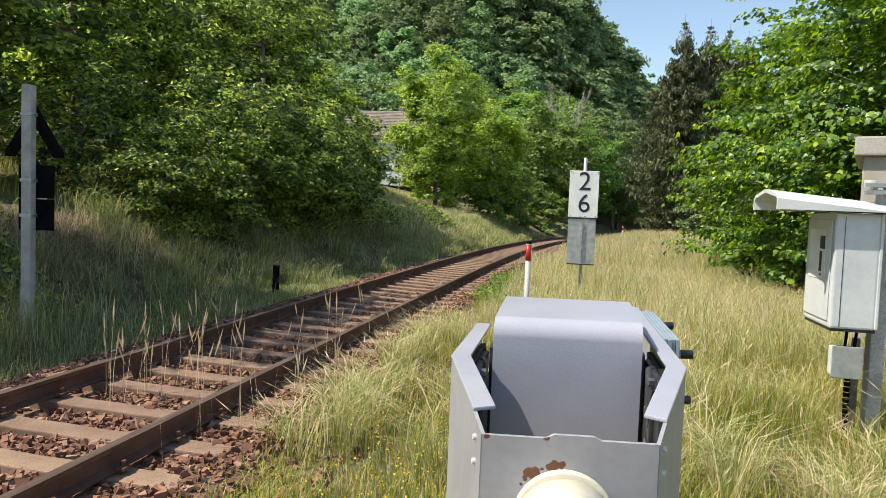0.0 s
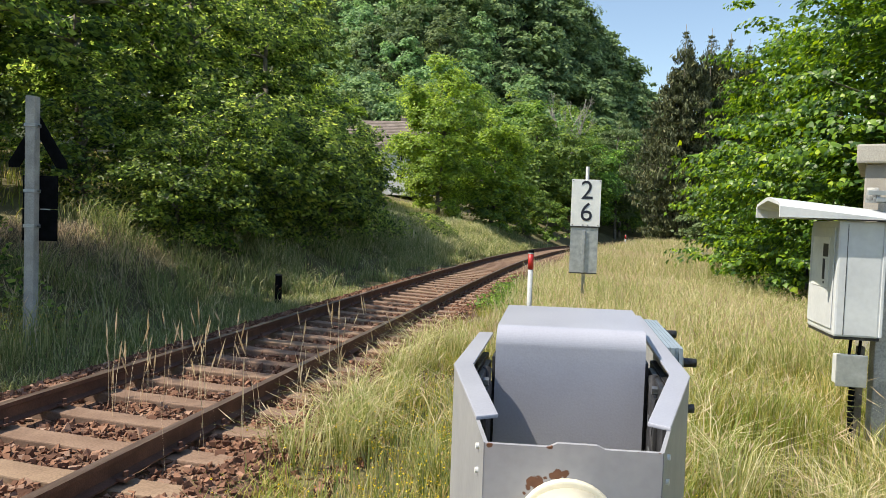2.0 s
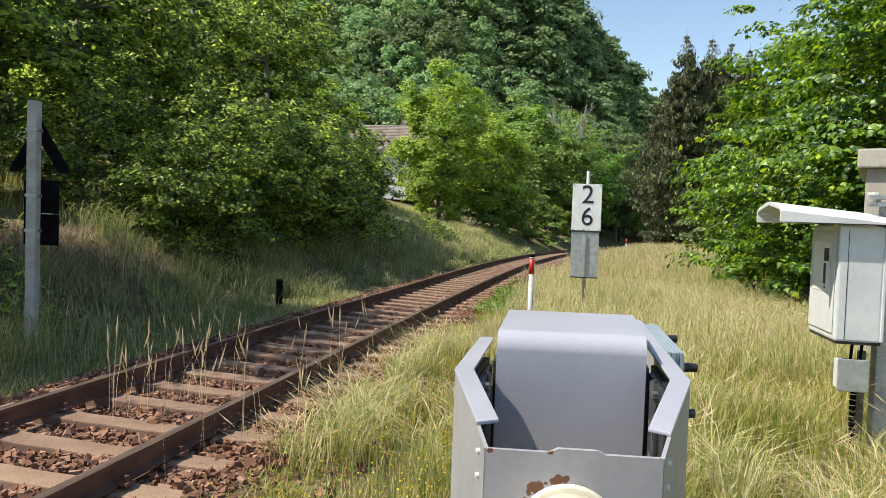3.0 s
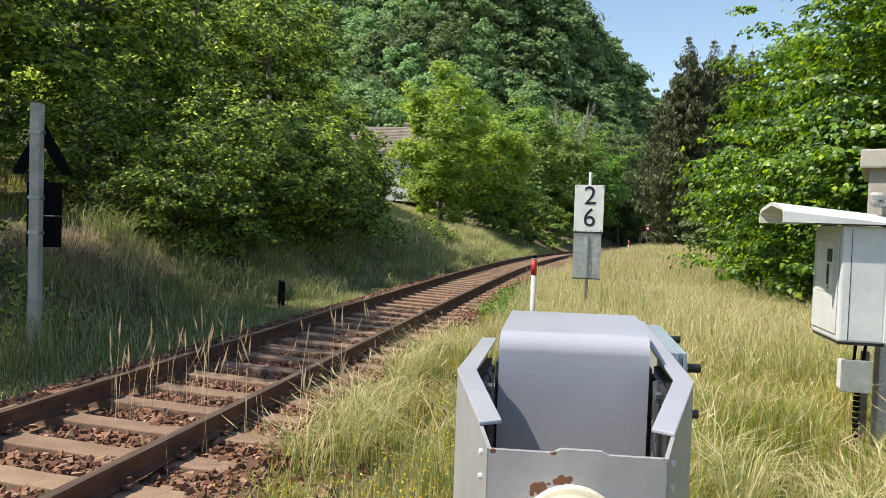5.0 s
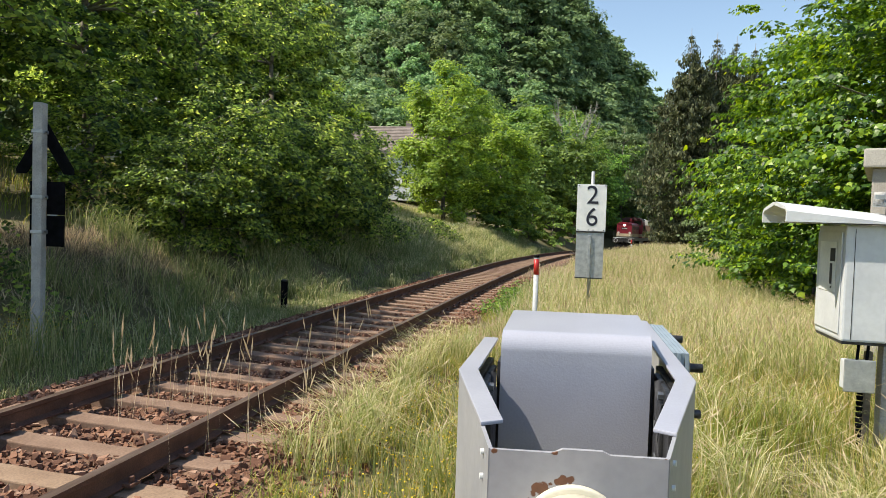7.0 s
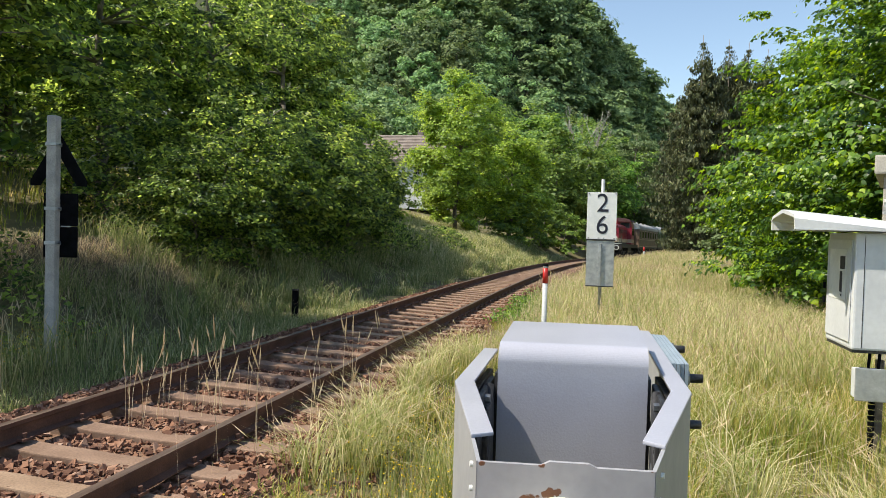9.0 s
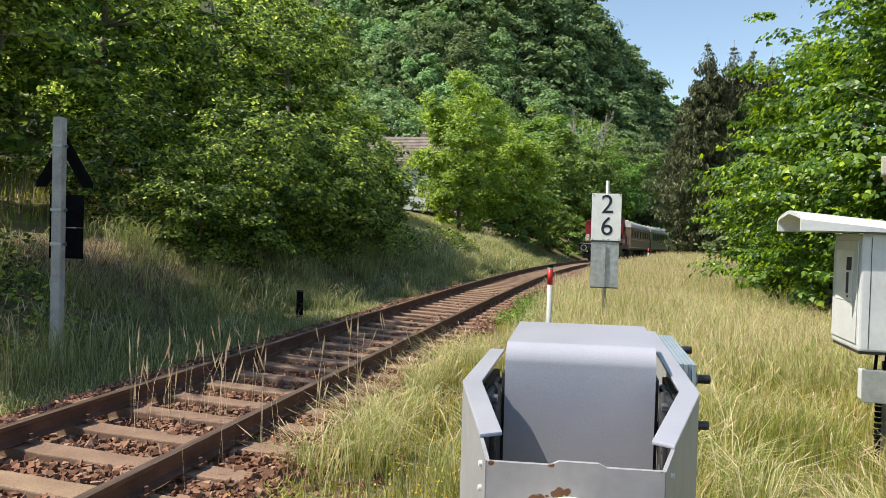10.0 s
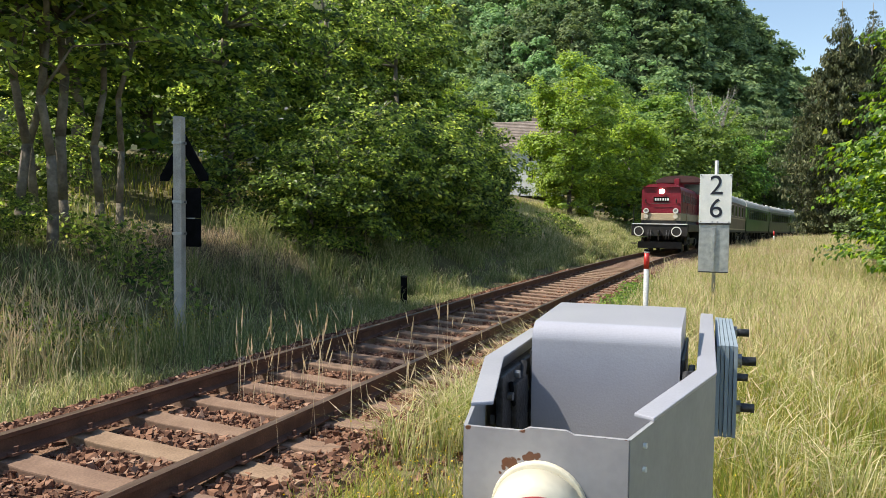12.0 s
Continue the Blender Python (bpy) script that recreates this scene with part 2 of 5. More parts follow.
def box(x0, x1, y0, y1, z0, z1, bm=None):
    bm = bm or bmesh.new()
    m = Matrix.Translation(((x0 + x1) / 2, (y0 + y1) / 2, (z0 + z1) / 2)) @ Matrix.Diagonal((abs(x1 - x0), abs(y1 - y0), abs(z1 - z0), 1))
    bmesh.ops.create_cube(bm, size=1, matrix=m)
    return bm


def rod(a, b, r0, r1=None, seg=12, bm=None):
    bm = bm or bmesh.new()
    a, b = Vector(a), Vector(b)
    q = (b - a).to_track_quat("Z", "Y").to_matrix().to_4x4()
    bmesh.ops.create_cone(bm, cap_ends=True, segments=seg, radius1=r0, radius2=r0 if r1 is None else r1, depth=(b - a).length, matrix=Matrix.Translation((a + b) / 2) @ q)
    return bm


def prism(outline, axis, lo, hi, bm=None):
    """A flat outline (pairs) drawn out along an axis: 'x': pairs are (y, z); 'y': (x, z); 'z': (x, y)."""
    bm = bm or bmesh.new()
    put = {"x": lambda p, h: (h, p[0], p[1]), "y": lambda p, h: (p[0], h, p[1]), "z": lambda p, h: (p[0], p[1], h)}[axis]
    a = [bm.verts.new(put(p, lo)) for p in outline]
    b = [bm.verts.new(put(p, hi)) for p in outline]
    n = len(outline)
    bm.faces.new(a)
    bm.faces.new(b[::-1])
    for i in range(n):
        bm.faces.new((a[i], b[i], b[(i + 1) % n], a[(i + 1) % n]))
    return bm


def ring(c, axis, r, t, seg=16, bm=None, depth=0.02):
    """A flat washer-like ring."""
    bm = bm or bmesh.new()
    c = Vector(c)
    q = Vector(axis).to_track_quat("Z", "Y").to_matrix()
    loops = []
    for rr, h in ((r - t, 0), (r, 0), (r, depth), (r - t, depth)):
        loops.append([bm.verts.new(c + q @ Vector((rr * math.cos(k * math.tau / seg), rr * math.sin(k * math.tau / seg), h))) for k in range(seg)])
    for i in range(4):
        A, B = loops[i], loops[(i + 1) % 4]
        for k in range(seg):
            bm.faces.new((A[k], A[(k + 1) % seg], B[(k + 1) % seg], B[k]))
    return bm


def stuff(name, v, f, material, label, category="grass"):
    return tagged(new(name, big_mesh(name, v, f, material)), label, category, kind="stuff")


def thing(name, label, category, m=None, group="", kind=""):
    ob = new(name)
    ob.empty_display_size = 0.2
    if m is not None:
        ob.matrix_basis = m
    return tagged(ob, label, category, group, kind)


# ---- the line of the track ----
STEP = 0.25
S = np.arange(-40, 300, STEP)
BEND = np.clip((S - 2) / 20, 0, 1) / 430
TURN = np.cumsum(BEND) * STEP
CX, CY = np.cumsum(np.sin(TURN)) * STEP, -40 + np.cumsum(np.cos(TURN)) * STEP
CANT = 0.04


def on_track(s, d=0.0):
    """x, y and the turn to the right of the track's line at s metres, d metres to its right."""
    t = np.interp(s, S, TURN)
    return np.interp(s, S, CX) + d * np.cos(t), np.interp(s, S, CY) - d * np.sin(t), t


def offset(x, y):
    """How far a place lies to the right of the track's line, and how far along it."""
    x, y = np.asarray(x, float), np.asarray(y, float)
    flat = np.stack([x.ravel(), y.ravel()], 1)
    ss = np.arange(-40, 299, 2.0)
    px, py, pt = on_track(ss)
    best = np.zeros(len(flat), int)
    for i in range(0, len(flat), 20000):
        f = flat[i:i + 20000]
        best[i:i + 20000] = ((f[:, :1] - px) ** 2 + (f[:, 1:] - py) ** 2).argmin(1)
    dx, dy, t = flat[:, 0] - px[best], flat[:, 1] - py[best], pt[best]
    return (dx * np.cos(t) - dy * np.sin(t)).reshape(x.shape), (ss[best] + dx * np.sin(t) + dy * np.cos(t)).reshape(x.shape)


def ramp01(v, lo, hi):
    k = np.clip((v - lo) / (hi - lo), 0, 1)
    return k * k * (3 - 2 * k)


def dip(s):
    """The line falls gently as it goes round the curve."""
    return -0.95 * ramp01(np.asarray(s, float), 25, 110)


def height(x, y):
    x, y = np.asarray(x, float), np.asarray(y, float)
    d, s = offset(x, y)
    bank = 1.55 * ramp01(-d, 3.4, 7.6) + 0.19 * np.clip(-d - 8, 0, 24)
    h = -0.38 + bank
    hill = 94 / (1 + np.exp((x - 9) / 22)) * ramp01(y, 105, 255) * ramp01(-d, 14, 60)
    h = h + hill + dip(s) * ramp01(d, -16, -6) * ramp01(-d, -4.5, -2.2)
    h = h - 0.25 * ramp01(1.5 - np.abs(d), 0, 0.3) + 0.10 * ramp01(2.6 - d, 0, 0.9) * (d > 0)
    wob = 0.05 * np.sin(x * 1.3 + 0.7 * y) * np.sin(y * 0.9 - x * 0.4) + 0.03 * np.sin(3.1 * x) * np.sin(2.7 * y)
    return h + wob * ramp01(np.abs(d), 2.0, 3.0)


def build_ground():
    gx = np.concatenate([np.arange(-600, -60, 20), np.arange(-60, -14, 2), np.arange(-14, 10, 0.3), np.arange(10, 60, 2), np.arange(60, 601, 20)])
    gy = np.concatenate([np.arange(-300, -10, 15), np.arange(-10, 30, 0.35), np.arange(30, 120, 2), np.arange(120, 300, 6), np.arange(300, 1201, 50)])
    X, Y = np.meshgrid(gx, gy)
    Z = height(X, Y)
    v = np.stack([X, Y, Z], -1).reshape(-1, 3)
    ny, nx = X.shape
    i = (np.arange(ny - 1)[:, None] * nx + np.arange(nx - 1)).ravel()
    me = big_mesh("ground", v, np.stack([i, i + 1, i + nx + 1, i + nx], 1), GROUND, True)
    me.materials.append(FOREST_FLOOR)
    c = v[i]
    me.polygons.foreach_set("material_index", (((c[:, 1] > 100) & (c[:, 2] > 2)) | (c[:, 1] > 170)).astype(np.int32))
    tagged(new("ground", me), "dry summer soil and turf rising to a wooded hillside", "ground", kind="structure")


build_ground()


# ---- track ----
def sweep(profile, s_values, closed=True):
    """A profile of (d, z) pairs carried along the track."""
    n = len(profile)
    pd, pz = np.array([p[0] for p in profile]), np.array([p[1] for p in profile])
    rows = []
    for s in s_values:
        x, y, _ = on_track(s, pd)
        rows.append(np.stack([x, y, pz + dip(s)], 1))
    v = np.concatenate(rows)
    k = np.arange(n if closed else n - 1)
    f = [np.stack([a * n + k, a * n + (k + 1) % n, (a + 1) * n + (k + 1) % n, (a + 1) * n + k], 1) for a in range(len(s_values) - 1)]
    return v, np.concatenate(f)


def rail_profile(centre, top):
    half = [(0.036, 0.0), (0.036, -0.032), (0.010, -0.045), (0.009, -0.13), (0.068, -0.148), (0.068, -0.16)]
    left = [(-a, b) for a, b in half]
    return [(centre + a, top + b) for a, b in half + left[::-1]]


track = thing("railway_track", "rusty single railway track on weathered sleepers in ballast", "railway track", kind="structure")
along = np.concatenate([np.arange(-6, 60, 1.0), np.arange(60, 260, 2.0)])
for side in (-1, 1):
    v, f = sweep(rail_profile(side * 0.7535, CANT if side < 0 else 0.0), along)
    rail = part("rail", big_mesh("rail", v, f, RUSTED), None, track, "rust-brown steel rail with worn top")
    me = rail.data
    me.materials.append(RAILTOP)
    up = np.arange(len(me.polygons)) % 12 == 11
    me.polygons.foreach_set("material_index", up.astype(np.int32))

rng = np.random.default_rng(7)
bed_d = np.array([-2.5, -2.0, -1.75, -1.5, -1.1, -0.6, 0, 0.6, 1.1, 1.35, 1.5, 1.65, 1.85])
bed_z = np.array([-0.5, -0.34, -0.25, -0.215, -0.215, -0.215, -0.215, -0.215, -0.21, -0.195, -0.22, -0.30, -0.45])
near = np.arange(-6, 30, 0.35)
v, f = sweep(list(zip(bed_d, bed_z)), np.concatenate([near, np.arange(30, 260, 1.5)]), closed=False)
v[:, 2] += rng.normal(0, 0.008, len(v))
tagged(part("ballast_bed", big_mesh("ballast_bed", v, f, BALLAST_BED), None), "brown crushed stone ballast bed under the track", "ballast", kind="stuff")

sl = box(-1.28, 1.28, -0.115, 0.115, -0.20, 0.0)
bmesh.ops.subdivide_edges(sl, edges=[e for e in sl.edges if abs(e.verts[0].co.x - e.verts[1].co.x) > 1], cuts=8)
for q in sl.verts:
    q.co.z += (0.012 if q.co.z > -0.1 else 0) * (abs(q.co.x) > 0.45) + random.uniform(-0.004, 0.004)
    q.co.y += random.uniform(-0.006, 0.006)
sleeper_mesh = finish("sleeper", sl, SLEEPER, 0.012)
clip_bm = box(-0.035, 0.035, -0.05, 0.05, 0, 0.022)
rod((0, 0, 0.02), (0, 0, 0.06), 0.02, 0.02, 6, clip_bm)
clip_mesh = finish("rail_clip", clip_bm, RUSTED, 0.004)
S_SLEEPERS = np.arange(-5.36, 120, 0.63)
for n, s in enumerate(S_SLEEPERS):
    x, y, t = on_track(s + random.uniform(-0.015, 0.015))
    tilt = math.degrees(math.atan2(CANT, 1.507))
    ob = part("sleeper", sleeper_mesh, None, track, at=pose(x, y, -0.182 + CANT / 2 + float(dip(s)), random.uniform(-1.0, 1.0), tilt, -math.degrees(t) + random.uniform(-0.5, 0.5)))
    if s < 22:
        for side in (-1, 1):
            for k in (-1, 1):
                cx, cy, _ = on_track(s, side * 0.7535 + k * 0.098)
                part("rail_clip", clip_mesh, None, track, at=pose(cx, cy, -0.148 + (CANT if side < 0 else 0), 0, 0, -math.degrees(t)))


# ---- loose stones ----
def stones(points, sizes, seed):
    """Angular lumps: a cube of 8 corners, each shaken."""
    g = np.random.default_rng(seed)
    n = len(points)
    cube = np.array([[a, b, c] for a in (-1, 1) for b in (-1, 1) for c in (-1, 1)], float)
    v = cube[None] * g.uniform(0.22, 1.1, (n, 8, 3)) * g.uniform(0.5, 1.35, (n, 1, 3))
    a, b, c = g.uniform(0, math.tau, (3, n))
    ca, sa, cb, sb = np.cos(a), np.sin(a), np.cos(b), np.sin(b)
    R = np.zeros((n, 3, 3))
    R[:, 0, 0], R[:, 0, 1], R[:, 1, 0], R[:, 1, 1], R[:, 2, 2] = ca, -sa, sa, ca, 1
    Q = np.zeros((n, 3, 3))
    Q[:, 0, 0], Q[:, 1, 1], Q[:, 1, 2], Q[:, 2, 1], Q[:, 2, 2] = 1, cb, -sb, sb, cb
    v[:, :, 2] *= 0.75
    v = np.einsum("nij,njk,nlk->nli", R, Q, v) * np.asarray(sizes)[:, None, None] + np.asarray(points)[:, None, :]
    q = np.array([[0, 1, 3, 2], [4, 6, 7, 5], [0, 4, 5, 1], [2, 3, 7, 6], [0, 2, 6, 4], [1, 5, 7, 3]])
    f = (np.arange(n)[:, None, None] * 8 + q[None]).reshape(-1, 4)
    return v.reshape(-1, 3), f


def ballast_stones():
    g = np.random.default_rng(11)
    n = 44000
    s = 0.8 + 24 * g.random(n) ** 1.8
    s[:8000] = g.uniform(-6, 1.2, 8000)
    d = g.uniform(-2.35, 2.1, n)
    gap = np.abs((s + 2.84) / 0.63 - np.round((s + 2.84) / 0.63)) * 0.63
    keep = (gap > 0.118 - 0.05 * (g.random(n) < 0.25)) | (np.abs(d) > 1.25)
    keep &= (np.abs(np.abs(d) - 0.7535) > 0.085) & ((d < 1.45) | (g.random(n) < 0.45))
    s, d = s[keep], d[keep]
    x, y, _ = on_track(s, d)
    z = np.maximum(np.interp(d, bed_d, bed_z), np.where(d > 1, -0.31, -9)) + dip(s) + g.uniform(0.0, 0.022, len(s))
    v, f = stones(np.stack([x, y, z], 1), 0.018 + 0.027 * g.random(len(s)) ** 1.6, 3)
    tagged(part("ballast_stones", big_mesh("ballast_stones", v, f, STONE), None), "loose reddish-brown ballast stones between the sleepers", "ballast", kind="stuff")


ballast_stones()


# ---- barrier machine at the crossing ----
def slab(quad, lift, bm):
    """A thin six-sided piece: four corners and their copies moved by lift."""
    vs = [bm.verts.new(p + o) for o in (Vector((0, 0, 0)), lift) for p in quad]
    for idx in ((0, 1, 2, 3), (7, 6, 5, 4), (0, 4, 5, 1), (1, 5, 6, 2), (2, 6, 7, 3), (3, 7, 4, 0)):
        bm.faces.new([vs[i] for i in idx])


def lean(bm):
    """The drive stands a little askew on its pedestal."""
    for q in bm.verts:
        q.co.x += 0.085 * q.co.y
    return bm


def barrier_machine():
    root = thing("barrier_machine", "grey-painted level crossing barrier drive with open yoke", "barrier drive", pose(3.728, 1.004, 0, 0, 0, 6.7))
    # housing with a rounded front top edge
    prof = [(0.876, 0.40), (0.870, 0.80), (0.864, 1.20)]
    for k in range(17):
        a = math.pi / 2 * k / 16
        prof.append((0.926 - 0.062 * math.cos(a), 1.238 + 0.058 * math.sin(a)))
    prof += [(1.345, 1.309), (1.362, 1.296), (1.362, 0.40)]
    part("housing", lean(prism(prof, "x", -0.230, 0.230)), GREYPAINT, root, "grey pressed steel hood with pitted paint", bevel=0.005)
    part("pedestal", lean(box(-0.18, 0.18, 0.90, 1.32, -0.5, 0.40)), GREYPAINT, root, bevel=0.008)
    # yoke: front plate and two arms, splayed to the elbow and then straight, with turned-in flanges
    front = prism([(-0.166, 0.75), (0.166, 0.75), (0.166, 1.203), (0.06, 1.203), (0.045, 1.210), (-0.03, 1.210), (-0.045, 1.202), (-0.166, 1.202)], "y", -0.005, 0.005)
    part("front_plate", front, RIM_RUST, root, "light grey plate with rust blooms round the boom", bevel=0.002)
    for side in (-1, 1):
        way = [Vector((side * 0.169, 0.0, 1.202)), Vector((side * 0.203, 0.155, 1.200)), Vector((side * 0.332, 0.688, 1.200)), Vector((side * 0.326, 1.26 if side < 0 else 1.95, 1.206))]
        bm = bmesh.new()
        for p, q in zip(way, way[1:]):
            n = Vector(((q - p).y, -(q - p).x, 0)).normalized() * side * -0.008
            slab([Vector((p.x, p.y, 0.62)), Vector((q.x, q.y, 0.62)), q, p], n, bm)
        bmesh.ops.remove_doubles(bm, verts=bm.verts, dist=0.006)
        arm = part("yoke_arm", lean(bm), PLATEPAINT, root)
        bm = bmesh.new()
        inn = [Vector((side * 0.158, 0.181, 1.200)), Vector((side * 0.279, 0.705, 1.200)), Vector((side * 0.276, way[3].y, 1.206))]
        out = [Vector((side * 0.203, 0.152, 1.200)), Vector((side * 0.334, 0.688, 1.200)), Vector((side * 0.328, way[3].y, 1.206))]
        for k in (0, 1):
            slab([inn[k], out[k], out[k + 1], inn[k + 1]], Vector((0, 0, 0.009)), bm)
        bmesh.ops.remove_doubles(bm, verts=bm.verts, dist=0.002)
        part("flange", lean(bm), GREYPAINT, arm, "turned-in flange of grey steel", bevel=0.003)
        # dark mechanism between arm and housing
        x = side * 0.262
        part("bearing_plate", lean(box(x - 0.010, x + 0.010, 0.60, 0.98, 0.78, 1.17)), DARKSTEEL, root, bevel=0.006)
        part("side_plate", lean(box(side * 0.232, side * 0.242, 0.885, 1.34, 0.45, 1.20)), DARKSTEEL, root, "dark greasy side plate", bevel=0.003)
        part("hinge_block", lean(box(x - 0.022, x + 0.026, 0.70, 0.85, 0.90, 1.13)), DARKSTEEL, root, bevel=0.008)
        part("guide_bar", lean(box(x + side * 0.018, x + side * 0.040, 0.62, 1.16, 1.10, 1.16)), DARKSTEEL, root, bevel=0.004)
        part("guide_bar", lean(box(x + side * 0.018, x + side * 0.034, 0.62, 1.16, 1.02, 1.05)), BOLT, root, bevel=0.004)
        part("spring_rod", lean(rod((side * 0.245, 0.62, 0.82), (side * 0.252, 0.84, 1.17), 0.014)), DARKSTEEL, root, smooth=True)
        part("axle", lean(rod((side * 0.22, 0.93, 1.02), (side * 0.32, 0.93, 1.02), 0.04, seg=16)), DARKSTEEL, root, smooth=True)
        part("roller", lean(rod((side * 0.238, 0.78, 0.94), (side * 0.275, 0.78, 0.94), 0.032, seg=16)), BOLT, root, "bare steel roller", smooth=True)
        part("cable", lean(rod((side * 0.244, 0.66, 1.14), (side * 0.25, 0.86, 0.80), 0.007, seg=8)), BLACKPAINT, root, smooth=True)
        for yy, zz in ((0.66, 0.96), (0.66, 1.10), (0.74, 1.15), (0.80, 1.05)):
            part("bolt", lean(rod((side * 0.236, yy, zz), (side * 0.262, yy, zz), 0.013, seg=6)), BOLT, root)
        for zz in (1.168, 1.118):
            part("plate_bolt", lean(rod((side * 0.187, 0.085, zz), (side * 0.194, 0.083, zz), 0.006, seg=12)), WHITEPAINT, root)
    # counterweight plates bolted outside the longer arm
    for k in range(5):
        x = 0.340 + 0.0145 * k
        part("counterweight_plate", lean(prism([(1.275 + 0.008 * (k % 2), 1.186), (2.06 - 0.006 * k, 1.186), (2.06 - 0.006 * k, 0.855), (1.275 + 0.008 * (k % 2), 0.855)], "x", x, x + 0.0125)), PLATEBLUE, root, "blue-grey steel counterweight plate", bevel=0.002)
    for y, z in ((1.37, 1.118), (1.37, 0.945), (1.86, 1.15), (1.86, 0.955)):
        part("stud", lean(rod((0.408, y, z), (0.476, y, z), 0.017, seg=12)), DARKSTEEL, root, smooth=True)
        part("stud_nut", lean(rod((0.411, y, z), (0.428, y, z), 0.026, seg=6)), BOLT, root)
    # boom: a lacquered tube with slanting red bands, pointing back under the viewpoint
    part("boom_collar", rod((-0.006, -0.005, 1.048), (-0.006, -0.024, 1.048), 0.098, seg=40), CREAM, root, bevel=0.004)
    boom_y = -0.024
    for k, (length, m) in enumerate(((0.10, CREAM), (0.45, REDPAINT), (0.5, WHITEPAINT), (0.5, REDPAINT), (0.5, WHITEPAINT))):
        za, zb = 1.048 + 0.16 * (boom_y + 0.024), 1.048 + 0.16 * (boom_y + 0.024 - length)
        tube = rod((-0.006, boom_y, za), (-0.006, boom_y - length, zb), 0.092, 0.092, 40)
        for q in tube.verts:
            if q.co.y < -0.05:
                q.co.y += 0.5 * q.co.x
        part("boom_section", tube, m, root, smooth=True)
        boom_y -= length
    return root


BLOOM = [(-0.006 + 0.104 * math.cos(radians(w)), -0.005, 1.048 + 0.104 * math.sin(radians(w)), 0.020 + 0.008 * math.sin(w * 0.21)) for w in range(94, 150, 7)]
RIM_RUST = rusty(mat("rust_spotted_plate", (0.262, 0.262, 0.288), (0.315, 0.312, 0.335), 7, 0.5, bump=0.1, fine=50, dist=0.003, soft=0.12),
                 [(-0.157, -0.005, 1.200, 0.013), (-0.045, -0.005, 1.204, 0.013), (0.12, -0.005, 1.206, 0.008), (0.16, -0.005, 1.206, 0.009)] + BLOOM)
PLATEBLUE = mat("blue_grey_plate_paint", (0.22, 0.28, 0.34), (0.27, 0.33, 0.39), 6, 0.5, bump=0.15, fine=60, dist=0.003, soft=0.15)
barrier_machine()


# ---- writing as mesh ----
def glyph(text, size, material, name="lettering"):
    cu = bpy.data.curves.new(name, "FONT")
    cu.body, cu.size, cu.align_x, cu.align_y, cu.extrude = text, size, "CENTER", "CENTER", 0.002
    tmp = new(name, cu)
    dg = bpy.context.evaluated_depsgraph_get()
    me = bpy.data.meshes.new_from_object(tmp.evaluated_get(dg))
    bpy.data.objects.remove(tmp)
    me.materials.clear()
    me.materials.append(material)
    me.name = name
    return me


def distance_sign():
    root = thing("distance_sign", "white hectometre board reading 2 over 6 on a galvanised post", "railway sign", pose(3.67, 15.2, -0.42, 0, 0, 3))
    part("post", rod((0.01, 0.05, 0), (0.01, 0.05, 3.27), 0.038, seg=16), GALV, root, smooth=True)
    part("board", box(-0.31, 0.31, 0.0, 0.014, 1.985, 2.99), WHITEPAINT, root, "white enamel board", bevel=0.005)
    part("lower_plate", box(-0.30, 0.285, 0.005, 0.017, 0.985, 1.975), GALV, root, "bare grey metal plate", bevel=0.005)
    part("edge_strip", box(-0.31, 0.30, -0.012, 0.02, 1.955, 1.99), DARKSTEEL, root, "dark joint strip", bevel=0.003)
    part("edge_strip", box(-0.30, 0.285, -0.008, 0.02, 0.965, 0.99), DARKSTEEL, root, bevel=0.003)
    part("front_rib", box(-0.05, 0.01, -0.035, 0.004, 0.985, 1.9), GALV, root, "folded stiffening rib", bevel=0.006)
    part("front_rib", box(0.012, 0.026, -0.02, 0.004, 0.985, 1.9), GALV, root, bevel=0.004)
    for x, z in ((-0.28, 2.965), (0.28, 2.965), (-0.27, 2.01), (-0.05, 2.01), (0.05, 2.01), (0.27, 2.01)):
        part("screw", rod((x, 0.0, z), (x, -0.012, z), 0.014, seg=8), BOLT, root)
    for text, z in (("2", 2.755), ("6", 2.285)):
        part("numeral", glyph(text, 0.56, NAVY, "numeral"), None, root, at=pose(0.015, -0.004, z - 0.01, 90, 0, 0))


distance_sign()


def marker_post(x, y, top, r=0.055, base=None):
    z0 = float(height(x, y)) - 0.05 if base is None else base
    root = thing("marker_post", "white track marker post with red band and black cap", "marker post", pose(x, y, 0), "marker posts")
    part("shaft", rod((0, 0, z0), (0, 0, top - 7.2 * r), r * 0.95, seg=16), POSTGREY, root, "white tube", smooth=True)
    part("red_band", rod((0, 0, top - 7.2 * r), (0, 0, top - 1.4 * r), r, seg=16), REDPAINT, root, "red reflective band", smooth=True)
    part("collar", rod((0, 0, top - 1.4 * r), (0, 0, top - 0.9 * r), r * 1.02, seg=16), POSTGREY, root, smooth=True)
    part("cap", rod((0, 0, top - 0.9 * r), (0, 0, top), r * 1.04, r * 0.9, 16), BLACKPAINT, root, "black cap", smooth=True)


marker_post(3.0, 9.25, 1.24, 0.036)
marker_post(6.9, 62.0, 0.85, 0.06)


